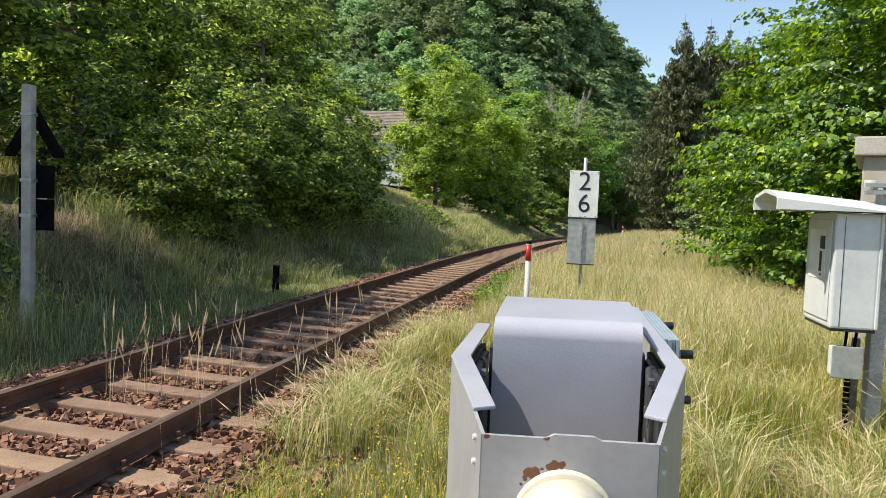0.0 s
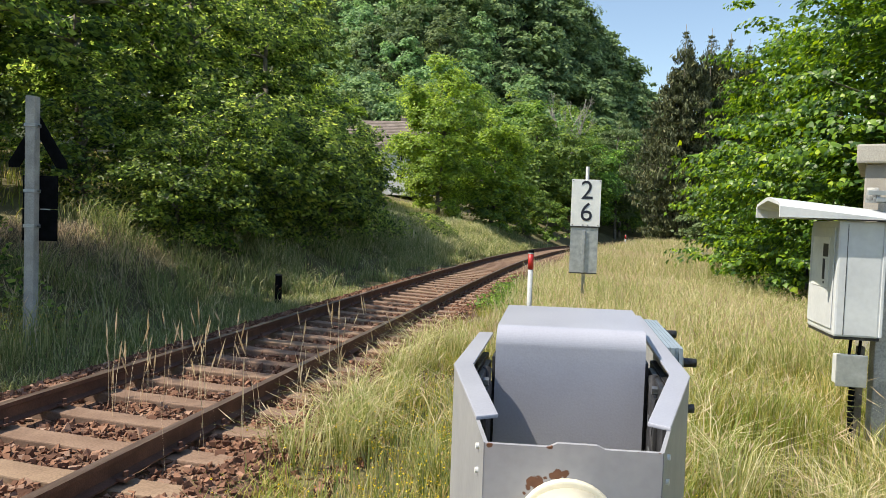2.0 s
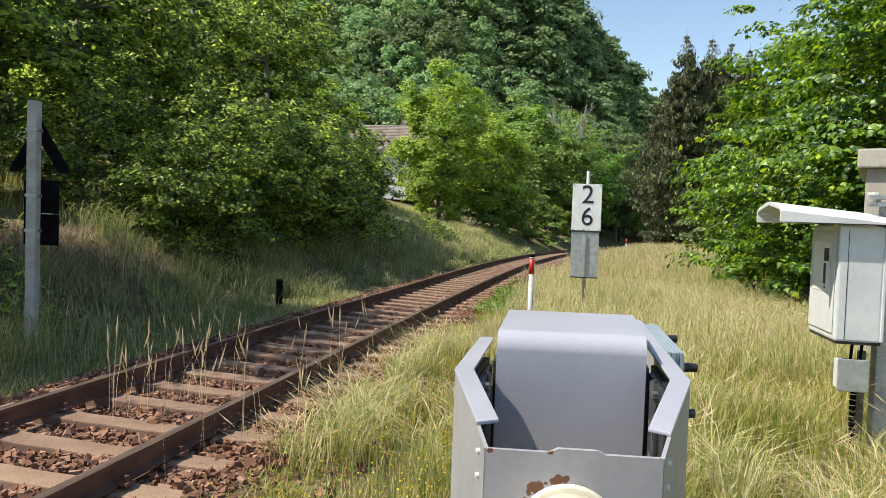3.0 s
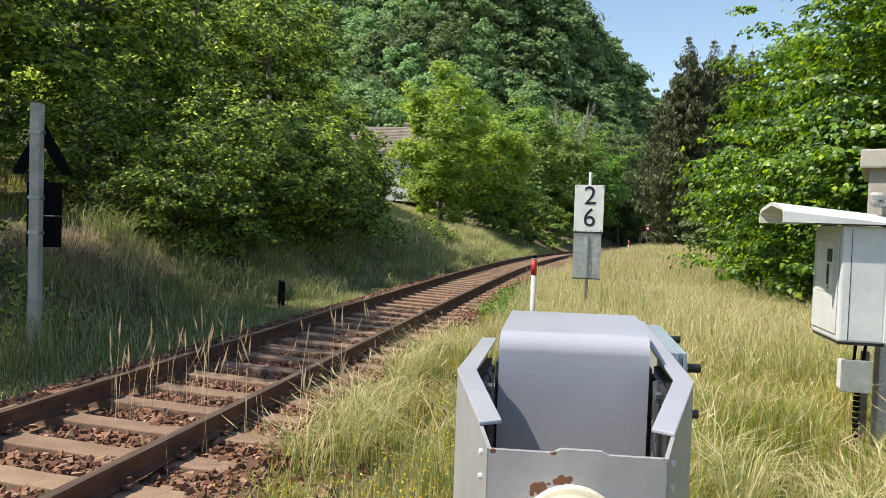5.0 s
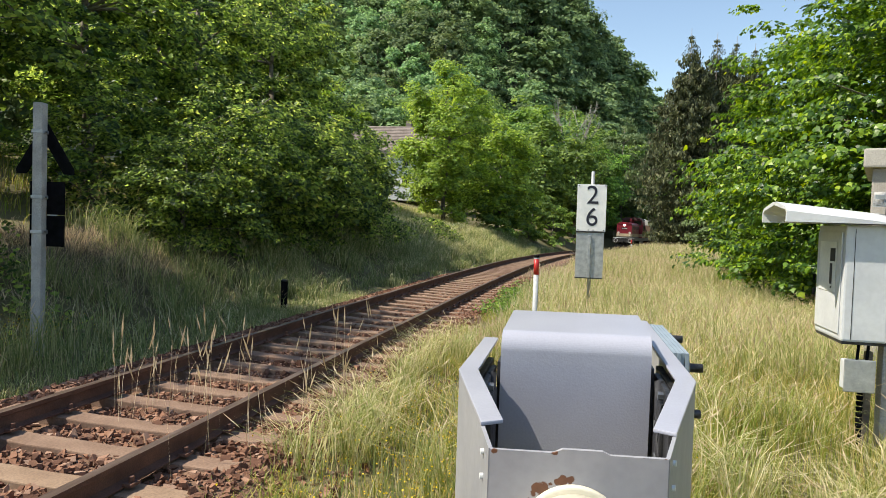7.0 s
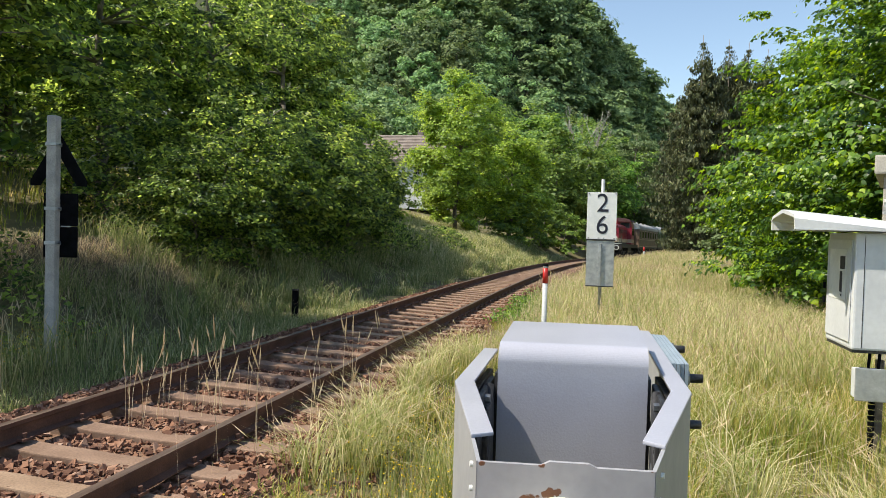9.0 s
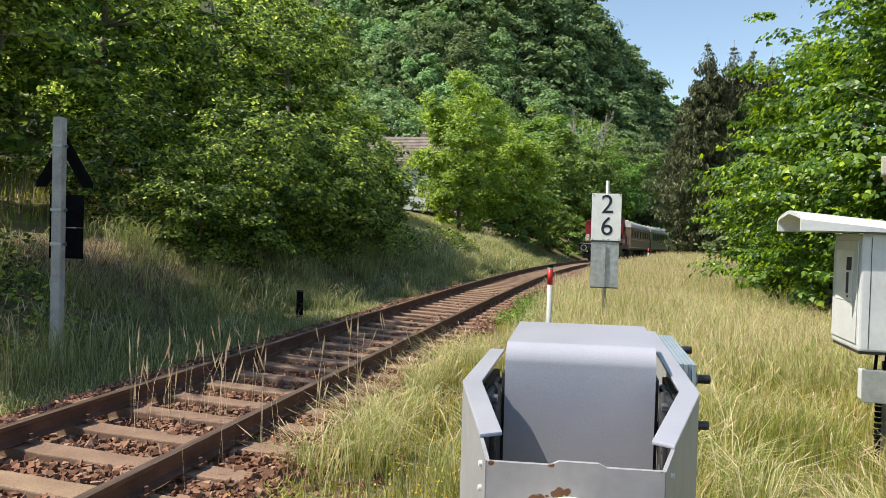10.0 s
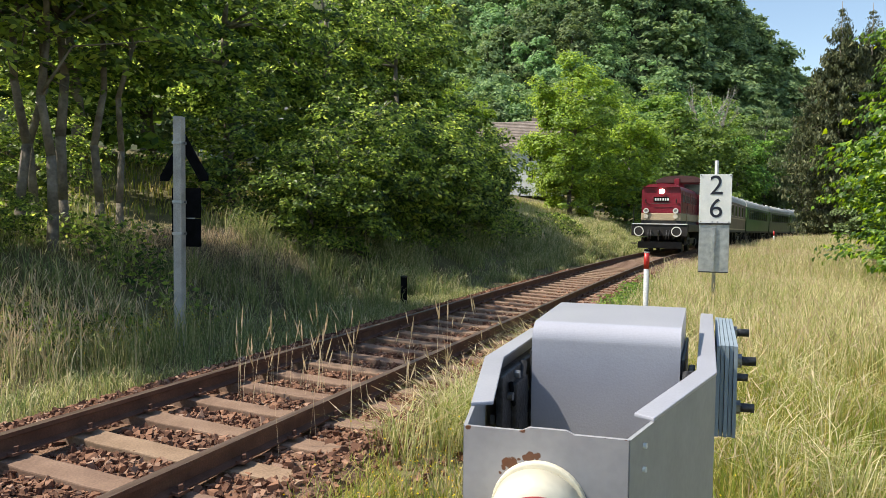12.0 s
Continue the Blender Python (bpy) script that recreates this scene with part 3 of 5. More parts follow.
def short_post():
    x, y = -2.72, 13.8
    root = thing("short_post", "short dark weathered wooden trackside post", "post", pose(x, y, float(height(x, y)) - 0.05))
    part("stake", box(-0.06, 0.06, -0.05, 0.05, 0, 0.72), BLACKPAINT, root, bevel=0.012)
    part("top_cap", box(-0.066, 0.066, -0.056, 0.056, 0.70, 0.735), DARKSTEEL, root, bevel=0.008)


short_post()


def crossing_mast():
    x, y = -3.455, 7.72
    z = float(height(x, y)) - 0.1
    root = thing("warning_mast", "grey post carrying the dark backs of a crossing sign and panel", "signal post", pose(x, y, z, 0, 0, 12))
    top = 3.04 - z
    bm = box(-0.065, 0.065, -0.065, 0.065, 0, top)
    part("mast", bm, CONCRETE, root, "grey concrete mast", bevel=0.014)
    apex, foot = 2.77 - z, 2.12 - z
    for side in (-1, 1):
        part("chevron_board", prism([(side * 0.005 + 0.03, apex + 0.05), (side * 0.385 + 0.03, foot + 0.06), (side * 0.385 + 0.03, foot - 0.01), (side * 0.25 + 0.03, foot - 0.01), (side * 0.0 + 0.03, apex - 0.24)], "y", 0.072, 0.09), BLACKPAINT, root, "dark back of a slanted board", bevel=0.003)
    for z0, z1 in ((1.145, 1.56), (1.57, 2.01)):
        part("panel", box(-0.17, 0.285, 0.075, 0.11, z0 - z, z1 - z), BLACKPAINT, root, "dark back of a signal panel", bevel=0.006)
    part("panel_joint", box(0.07, 0.20, 0.07, 0.074, 1.557 - z, 1.573 - z), GALV, root)
    for zz in (2.66, 1.80, 1.34):
        part("clamp", box(-0.075, 0.075, -0.075, 0.078, zz - z - 0.022, zz - z + 0.022), GALV, root, bevel=0.004)
        part("clamp_bolt", rod((0.075, 0, zz - z), (0.10, 0, zz - z), 0.012, seg=8), BOLT, root)


crossing_mast()


def control_cabinet():
    x0, x1, y0, y1, z0, z1 = 5.83, 6.20, 6.5, 7.27, 0.72, 1.75
    root = thing("control_cabinet", "white plastic control cabinet under an overhanging roof on a post", "cabinet", pose(0.085, 0, -0.02))
    part("body", box(x0, x1, y0, y1, z0, z1), CABINET, root, bevel=0.02)
    part("base_rim", box(x0 + 0.01, x1 + 0.01, y0 + 0.015, y1 - 0.015, z0 - 0.025, z0 + 0.004), DARKSTEEL, root, "dark base rim", bevel=0.004)
    part("body_seam", box(x0 + 0.075, x0 + 0.08, y0 - 0.003, y0 + 0.004, z0 + 0.02, z1 - 0.03), DARKSTEEL, root)
    part("back_frame", box(x1 - 0.004, x1 + 0.022, y0 - 0.006, y1 + 0.006, z0 + 0.01, z1), CABINET, root, bevel=0.005)
    door = part("door", box(x0 - 0.012, x0 - 0.003, y0 + 0.06, y1 - 0.03, z0 + 0.06, z1 - 0.06), CABINET, root, "white cabinet door", bevel=0.004)
    part("label_plate", box(x0 - 0.017, x0 - 0.013, y0 + 0.17, y1 - 0.12, z0 + 0.42, z1 - 0.15), WHITEPAINT, door, bevel=0.002)
    part("notice_bar", box(x0 - 0.021, x0 - 0.018, y0 + 0.20, y0 + 0.33, z1 - 0.33, z1 - 0.21), NAVY, door)
    part("notice_bar", box(x0 - 0.021, x0 - 0.018, y0 + 0.27, y0 + 0.33, z1 - 0.54, z1 - 0.35), NAVY, door)
    part("notice_bar", box(x0 - 0.021, x0 - 0.018, y0 + 0.27, y0 + 0.30, z0 + 0.47, z1 - 0.58), NAVY, door)
    for z in (z0 + 0.38, z0 + 0.52):
        part("hinge", rod((x0 - 0.03, y1 - 0.02, z - 0.03), (x0 - 0.03, y1 - 0.02, z + 0.03), 0.012, seg=10), BLACKPAINT, door)
    # roof: low gable with skirts, hollow under the overhang
    xs, xe, ya, yb, ym = 5.31, 6.30, 6.40, 7.32, 6.86
    outer = [(ya, 1.765), (ya, 1.865), (ya + 0.05, 1.90), (ym - 0.06, 1.955), (ym + 0.06, 1.955), (yb - 0.05, 1.90), (yb, 1.865), (yb, 1.765)]
    inner = [(yb - 0.03, 1.765), (yb - 0.03, 1.85), (yb - 0.06, 1.875), (ym, 1.925), (ya + 0.06, 1.875), (ya + 0.03, 1.85), (ya + 0.03, 1.765)]
    roof = prism(outer + inner, "x", xs, xe)
    for q in roof.verts:
        q.co.z -= 0.10 * (q.co.x - xs) / (xe - xs) * (q.co.z > 1.8)
    part("roof", roof, CABINET, root, "white hooded roof with deep overhang", bevel=0.006)
    part("post", box(6.235, 6.36, 6.66, 6.80, -0.5, 1.93), CONCRETE, root, "weathered post", bevel=0.015)
    part("bracket", box(6.15, 6.40, 6.60, 6.86, 1.93, 1.97), GALV, root, bevel=0.005)
    for x in (6.17, 6.25):
        part("bracket_bolt", rod((x, 6.62, 1.97), (x, 6.62, 2.02), 0.018, seg=8), BOLT, root)
    part("bracket_arm", box(6.08, 6.45, 6.59, 6.625, 1.99, 2.03), GALV, root, bevel=0.004)
    part("stub_tube", rod((6.16, 6.72, 1.95), (6.16, 6.72, 2.06), 0.05, seg=12), CONCRETE, root, smooth=True)
    for x in (6.02, 6.10):
        part("cable", rod((x, 6.62, z0 - 0.02), (x - 0.02, 6.60, 0.50), 0.014, seg=8), BLACKPAINT, root, smooth=True)


control_cabinet()


def junction_box():
    root = thing("junction_box", "small grey junction box with ribbed conduit below", "junction box", pose(6.10, 6.60, 0.0))
    part("case", box(-0.13, 0.10, -0.08, 0.06, 0.27, 0.53), CABINET, root, bevel=0.012)
    part("lid", box(-0.145, 0.11, -0.105, -0.084, 0.255, 0.545), GALV, root, "grey lid", bevel=0.008)
    for k in range(14):
        part("conduit_rib", rod((0.02, -0.02, 0.26 - 0.05 * k), (0.02, -0.02, 0.225 - 0.05 * k), 0.03, 0.024, 12), BLACKPAINT, root, smooth=True)
    part("rear_stay", box(0.08, 0.14, 0.06, 0.12, -0.45, 0.6), BARK, root, bevel=0.008)


junction_box()


def relay_hut():
    root = thing("relay_hut", "beige rendered relay hut with a flat overhanging cap", "hut", pose(7.13, 9.5, 0, 0, 0, -20))
    part("wall", box(0.0, 2.6, 0.0, 2.4, -0.6, 2.50), HUTWALL, root, bevel=0.015)
    part("roof_cap", box(-0.10, 2.7, -0.10, 2.5, 2.50, 2.74), HUTCAP, root, "pale concrete roof slab", bevel=0.025)


relay_hut()


def guard_rail():
    root = thing("guard_rail", "galvanised rail on short posts beside the bushes", "guard rail", pose(9.7, 43, float(height(9.7, 43))))
    part("beam", box(-1.2, 1.6, -0.03, 0.03, 0.42, 0.56), GALV, root, bevel=0.01)
    for x in (-1.0, 1.3):
        part("post", box(x - 0.04, x + 0.04, 0.03, 0.1, -0.1, 0.56), GALV, root, bevel=0.006)


guard_rail()


# ---- houses ----
def house(x, y, turn, w, dpt, eaves, ridge, wall_m, roof_m, label, windows):
    z = float(height(x, y)) - 0.5
    root = thing("house", label, "house", pose(x, y, z, 0, 0, turn))
    part("wall", prism([(-dpt / 2, 0), (dpt / 2, 0), (dpt / 2, eaves - z), (0, ridge - z - 0.1), (-dpt / 2, eaves - z)], "x", -w / 2, w / 2), wall_m, root)
    e, r = eaves - z, ridge - z
    sl = (r - e) / (dpt / 2)
    part("roof", prism([(-dpt / 2 - 0.6, e - 0.6 * sl), (0, r), (dpt / 2 + 0.6, e - 0.6 * sl), (dpt / 2 + 0.6, e - 0.6 * sl + 0.22), (0, r + 0.22), (-dpt / 2 - 0.6, e - 0.6 * sl + 0.22)], "x", -w / 2 - 0.5, w / 2 + 0.5), roof_m, root)
    bm = bmesh.new()
    nrow = 16
    for k in range(nrow):
        a = k / nrow
        yy, zz = -dpt / 2 - 0.6 + a * (dpt / 2 + 0.6), e - 0.6 * sl + a * (r - e + 0.6 * sl) + 0.235
        box(-w / 2 - 0.5, w / 2 + 0.5, yy, yy + 0.07, zz, zz + 0.05, bm)
    part("tile_course", bm, roof_m, root)
    part("chimney", box(w * 0.2, w * 0.2 + 0.6, 0.3, 0.9, r - 0.8, r + 0.9), roof_m, root)
    for wx, wz in windows:
        win = part("window", box(wx - 0.45, wx + 0.45, -dpt / 2 - 0.03, -dpt / 2 + 0.02, wz - z - 0.6, wz - z + 0.6), WHITEPAINT, root)
        part("pane", box(wx - 0.38, wx - 0.03, -dpt / 2 - 0.05, -dpt / 2 - 0.035, wz - z - 0.53, wz - z + 0.53), GLASS, win)
        part("pane", box(wx + 0.03, wx + 0.38, -dpt / 2 - 0.05, -dpt / 2 - 0.035, wz - z - 0.53, wz - z + 0.53), GLASS, win)


house(-20.5, 80, 4, 11, 9, 9.6, 12.6, HOUSEWALL, ROOFTILE, "white house with a brown tiled roof behind trees", [(3.3, 6.3), (0.5, 6.3), (-2.5, 6.3), (3.3, 8.4)])
house(-27, 44, 20, 10, 8, 7.6, 10.2, HOUSEWALL, SLATE, "white house with a grey roof hidden by foliage", [(2, 5.5), (-2, 5.5), (0, 5.5)])
house(-33, 21, 58, 10, 8, 11.0, 13.5, HOUSEWALL, SLATE, "pale house wall and grey roof above the slope", [(2, 8.0), (-2, 8.0)])


# ---- trees ----
def leaf_quads(pos, size, g, flat=0.5, droop=0.0, long=1.7, face=None):
    """Rhombic leaves at the given places: four corners each, folded a little. face: the way each leaf looks."""
    n = len(pos)
    a = g.uniform(0, math.tau, n)
    up = g.normal(0, 1, (n, 3)) * (1 - flat) + (np.array([0, 0, 1.0]) * flat if face is None else face)
    up /= np.linalg.norm(up, axis=1, keepdims=True) + 1e-9
    d = np.stack([np.cos(a), np.sin(a), g.uniform(-0.4, 0.2, n) - droop], 1)
    d -= up * (d * up).sum(1, keepdims=True)
    d /= np.linalg.norm(d, axis=1, keepdims=True) + 1e-9
    w = np.cross(up, d)
    sz = (np.asarray(size) * g.uniform(0.65, 1.25, n))[:, None]
    v = np.stack([pos - d * sz * 0.5 * long, pos + w * sz * 0.5 + up * sz * 0.12, pos + d * sz * 0.5 * long, pos - w * sz * 0.5 + up * sz * 0.12], 1)
    return v.reshape(-1, 3), np.arange(4 * n).reshape(n, 4)


def maple_leaves(pos, size, g, face):
    """Lobed leaves: seven corners each, hanging outwards from their sprays."""
    n = len(pos)
    ang = np.array([-0.52, -0.24, 0.0, 0.24, 0.52, 0.8, -0.8]) * math.pi
    rad = np.array([0.85, 0.55, 1.1, 0.55, 0.85, 0.5, 0.5])
    up = face + g.normal(0, 0.30, (n, 3))
    up /= np.linalg.norm(up, axis=1, keepdims=True) + 1e-9
    d = np.stack([g.normal(0, 0.5, n), g.normal(0, 0.5, n), np.full(n, -0.8)], 1)
    d -= up * (d * up).sum(1, keepdims=True)
    d /= np.linalg.norm(d, axis=1, keepdims=True) + 1e-9
    w = np.cross(up, d)
    sz = size * g.uniform(0.6, 1.2, n) * 0.55
    X, Y = np.cos(ang) * rad * sz[:, None], np.sin(ang) * rad * sz[:, None]
    Z = -0.22 * sz[:, None] * rad ** 2
    v = pos[:, None, :] + X[..., None] * d[:, None] + Y[..., None] * w[:, None] + Z[..., None] * up[:, None]
    return v.reshape(-1, 3), np.arange(7 * n).reshape(n, 7)


def crown_points(n, clumps, centre, radii, spread, g, shell=0.55, low=-1.0, tier=0.5, out=0.6):
    """Places for leaves, and the way they look: sprays thrown through the outer part of an egg-shaped crown, each a ragged
    cap of leaves that is open below."""
    u = g.normal(0, 1, (clumps * 3, 3))
    u /= np.linalg.norm(u, axis=1, keepdims=True)
    u = u[u[:, 2] > low][:clumps]
    k = len(u)
    r = g.uniform(shell, 1.0, k) ** 0.7 * (0.85 + 0.22 * np.sin(u[:, 0] * 5 + 2 * u[:, 2] * 4) + g.normal(0, 0.06, k))
    c = u * r[:, None] * np.array(radii) + np.array(centre)
    pick = g.integers(0, k, n)
    sp = spread * g.uniform(0.55, 1.5, k)
    w = g.normal(0, 1, (n, 3))
    w /= np.linalg.norm(w, axis=1, keepdims=True)
    w[:, 2] = np.where(w[:, 2] < -0.25, -w[:, 2], w[:, 2])
    far = (g.random(n) ** 0.35 * (1 + 0.3 * g.normal(0, 1, n) * (g.random(n) < 0.4)))[:, None]
    way = u[pick] * np.array([1, 1, 0.3])
    off = w * far * 1.5 * np.array([1, 1, tier]) + way * far * 0.5 - np.array([0, 0, 0.22]) * far ** 2
    face = w * 0.7 + way * out + np.array([0, 0, 0.75])
    face /= np.linalg.norm(face, axis=1, keepdims=True) + 1e-9
    return c[pick] + off * sp[pick][:, None], c, face


def limbs(trunk_top, r, clumps, g, count, base=0.0):
    """Trunk tapered in bends, with limbs that reach for clumps of the crown."""
    bm = bmesh.new()
    p = Vector((0, 0, base - 0.4))
    rr = r * 1.25
    n = 7
    pts = [p]
    for k in range(1, n + 1):
        q = Vector((g.normal(0, 0.10) * k * 0.35, g.normal(0, 0.10) * k * 0.35, base - 0.4 + (trunk_top - base + 0.4) * k / n))
        r2 = r * (1.1 - 0.85 * k / n)
        rod(p, q, rr, r2, 10, bm)
        p, rr = q, r2
        pts.append(q)
    for i in g.choice(len(clumps), min(count, len(clumps)), replace=False):
        c = Vector(clumps[i])
        k = int(np.clip(np.searchsorted([t.z for t in pts], c.z - 0.5 * math.hypot(c.x, c.y)), 1, n))
        a = pts[k]
        mid = a.lerp(c, 0.55) + Vector((g.normal(0, 0.2), g.normal(0, 0.2), 0.25))
        rod(a, mid, r * 0.32, r * 0.18, 6, bm)
        rod(mid, c, r * 0.18, r * 0.05, 6, bm)
    return bm


def tree_meshes(seed, h, radius, trunk, n, clumps, size, leaf_m, low=0.15, spread=0.55, bark=BARK, lobed=False, flat=0.62, count=14, shell=0.55, droop=0.0, tier=0.5, out=0.6):
    g = np.random.default_rng(seed)
    zc, rz = h * (1 + low) / 2, h * (1 - low) / 2
    pts, c, face = crown_points(n, clumps, (0, 0, zc), (radius, radius, rz), spread, g, shell, -1.0, tier, out)
    up = pts[:, 2] > 0.05
    pts, face = pts[up], face[up]
    v, f = maple_leaves(pts, size, g, face) if lobed else leaf_quads(pts, size, g, flat, droop, face=None if droop else face)
    return big_mesh("crown", v, f, leaf_m), finish("trunk", limbs(h * 0.8, trunk, c, g, count), bark, smooth=True)


def plant_tree(meshes, x, y, label, name="tree", turn=0.0, scale=1.0, group="", sink=0.0, category="tree"):
    z = float(height(x, y)) - sink
    root = thing(name, label, category, pose(x, y, z, 0, 0, turn) @ Matrix.Diagonal((scale, scale, scale, 1)), group)
    part("crown", meshes[0], None, root)
    part("trunk", meshes[1], None, root)
    return root


def left_trees():
    for k, (x, y, h, r, n, low) in enumerate(((-13.4, 14.4, 10.4, 3.7, 9500, 0.08), (-12.3, 19.6, 10.8, 3.8, 10500, 0.06), (-12.1, 25.4, 11.4, 3.9, 10500, 0.06), (-11.8, 31.6, 12.6, 3.9, 11500, 0.06), (-14.8, 36.0, 13.0, 4.2, 10000, 0.08))):
        m = tree_meshes(100 + k, h, r, 0.2, int(n * 2.1), 210, 0.122, LEAF_LEFT, low=low, spread=0.36, shell=0.4, tier=0.7, out=0.8)
        plant_tree(m, x, y, "dense dark green broadleaf tree on the track bank", group="bank trees", turn=37 * k)
    # The last three, trunks out of view, are added to shade bank and track.
    for k, (x, y, h, tr) in enumerate(((-7.3, 8.1, 8.6, 0.13), (-8.0, 8.9, 9.0, 0.12), (-6.7, 8.2, 8.2, 0.13), (-7.3, 8.95, 9.4, 0.15), (-7.3, 9.7, 8.8, 0.12), (-7.9, 10.8, 9.0, 0.11), (-8.4, 6.2, 8.4, 0.12), (-13.5, 0.0, 9.0, 0.14), (-13.0, -4.0, 9.0, 0.14), (-6.7, 5.3, 9.4, 0.13))):
        m = tree_meshes(140 + k, h, 2.7, tr * 0.68, 3700, 80, 0.105, LEAF_LEFT, low=0.27, spread=0.36, count=30, shell=0.3, tier=0.3)
        plant_tree(m, x, y, "slim grey-barked tree with a high leafy crown", group="slim bank trees", turn=61 * k)
    back = [tree_meshes(160 + k, 6, 2.8, 0.1, 4500, 60, 0.2, LEAF_MID, low=0.0, spread=0.5) for k in range(2)]
    for k, (x, y, sc) in enumerate(((-19, 4, 1.0), (-21, 9, 1.2), (-20, 14, 1.0), (-22, 20, 1.4), (-23, 27, 2.1), (-17, 0, 1.1), (-25, 14, 2.0), (-20, 36, 2.2), (-27, 4, 2.0), (-19, 44, 2.2), (-26, 52, 1.5), (-16, 52, 1.0))):
        plant_tree(back[k % 2], x, y, "sunlit light green shrub on the upper slope", "shrub", 67 * k, sc, "upper slope shrubs", 0.1, "shrub")
    bush = [tree_meshes(170 + k, 3.2, 2.0, 0.06, 10500, 130, 0.070, LEAF_LEFT, low=-0.1, spread=0.22, shell=0.4, tier=0.75, out=0.8) for k in range(3)]
    for k, (x, y, s) in enumerate(((-6.3, 15.6, 0.95), (-6.6, 17.4, 1.2), (-6.8, 19.4, 1.45), (-6.5, 21.8, 1.35), (-6.7, 24.4, 1.5), (-6.5, 27.2, 1.5), (-7.3, 29.8, 1.45), (-8.6, 32.6, 1.3), (-10.4, 35.6, 1.4), (-10.2, 22.6, 1.5), (-10.0, 17.0, 1.2), (-10.0, 10.3, 0.8), (-7.2, 5.6, 0.45), (-6.9, 7.3, 0.4), (-7.3, 3.8, 0.5))):
        plant_tree(bush[k % 3], x, y, "dense dark green bush at the foot of the trees", "bush", 77 * k, s, "bank bushes", 0.1, "bush")
    yel = tree_meshes(180, 7.5, 3.0, 0.12, 18000, 130, 0.16, LEAF_BRIGHT, low=0.0, spread=0.5)
    plant_tree(yel, -16.2, 50, "sunlit yellow-green young tree on the bank", turn=10, scale=1.08)
    plant_tree(yel, -19.0, 54, "sunlit yellow-green young tree on the bank", turn=140, scale=1.1)


left_trees()


def centre_trees():
    m = tree_meshes(200, 13.6, 3.5, 0.18, 30000, 260, 0.16, LEAF_BRIGHT, low=0.02, spread=0.5, tier=0.8, out=0.8)
    plant_tree(m, -8.3, 56, "tall sunlit light green ash tree beside the curve", sink=0.8)
    k2 = tree_meshes(201, 9.5, 3.2, 0.15, 17000, 170, 0.17, LEAF_BRIGHT, low=0.0, spread=0.5, tier=0.8, out=0.8)
    plant_tree(k2, -4.6, 62, "light green broadleaf tree beside the curve", sink=0.5, scale=1.08)
    plant_tree(k2, -10.5, 62, "light green broadleaf tree beside the curve", turn=90, sink=0.3, scale=0.8)
    mids = [tree_meshes(210 + k, 12, 3.8, 0.18, 9500, 150, 0.25, LEAF_MID, low=0.0, spread=0.6, tier=0.8, out=0.9) for k in range(3)]
    spots = [(-1.5, 72, 1.0), (1.5, 80, 1.0), (-4, 82, 1.15), (4, 90, 1.0), (0, 94, 1.2), (-7, 72, 0.9), (8, 101, 1.0), (3, 104, 1.3), (12, 110, 1.0), (8, 116, 1.3), (17, 118, 1.0), (14, 128, 1.25), (23, 128, 1.1), (-6, 96, 1.3), (-12, 88, 1.2), (-2, 110, 1.4), (20, 138, 1.3), (30, 140, 1.2),
             (38, 152, 1.2), (28, 150, 1.3), (-14, 100, 1.3), (-22, 96, 1.2), (-30, 90, 1.2), (-34, 70, 1.1), (-30, 60, 1.0)]
    for k, (x, y, s) in enumerate(spots):
        # the wood stands off along the outer side of the curve
        grow_by = 1.0 + 0.22 * float(ramp01(y, 60, 78))
        x, y, s = 3.74 + (x - 3.74) * grow_by, y * grow_by, s * grow_by
        plant_tree(mids[k % 3], x, y, "green broadleaf tree at the edge of the wood", turn=53 * k, scale=s, group="wood edge trees", sink=0.3)
    skirt = [tree_meshes(216 + k, 4.5, 2.4, 0.08, 3000, 50, 0.2, LEAF_MID, low=-0.1, spread=0.4) for k in range(2)]
    for k, (x, y, sc) in enumerate(((-4.6, 60, 0.9), (-3.8, 64, 1.1), (-2.4, 69, 1.2), (-0.5, 75, 1.1))):
        plant_tree(skirt[k % 2], x, y, "leafy shrub at the outer side of the curve", "bush", 83 * k, sc, "curve side bushes", 0.15, "bush")
    w = tree_meshes(220, 17, 3.6, 0.2, 16000, 120, 0.22, LEAF_PALE, low=0.1, spread=0.6, droop=1.0, flat=0.15)
    plant_tree(w, 8.0, 118, "pale grey-green birch with drooping twigs", sink=0.3, scale=1.22)
    # bleached bare tree
    g = np.random.default_rng(5)
    root = thing("dead_tree", "bleached leafless tree standing in the wood", "tree", pose(-0.5, 104, float(height(-0.5, 104))))

    def fork(p, d, ln, r, depth, bm):
        q = p + d * ln
        rod(p, q, r, r * 0.65, 6, bm)
        if depth:
            for _ in range(3):
                fork(p.lerp(q, g.uniform(0.5, 1.0)), (d + Vector(g.normal(0, 0.26, 3)) + Vector((0, 0, 0.15))).normalized(), ln * g.uniform(0.4, 0.6), r * 0.5, depth - 1, bm)
        return bm

    for dx in (-0.10, 0.02, 0.13):
        part("stem", fork(Vector((0, 0, 0)), Vector((dx, 0.04, 1)).normalized(), 12 + 3 * dx, 0.22, 4, bmesh.new()), PALEBARK, root)


centre_trees()


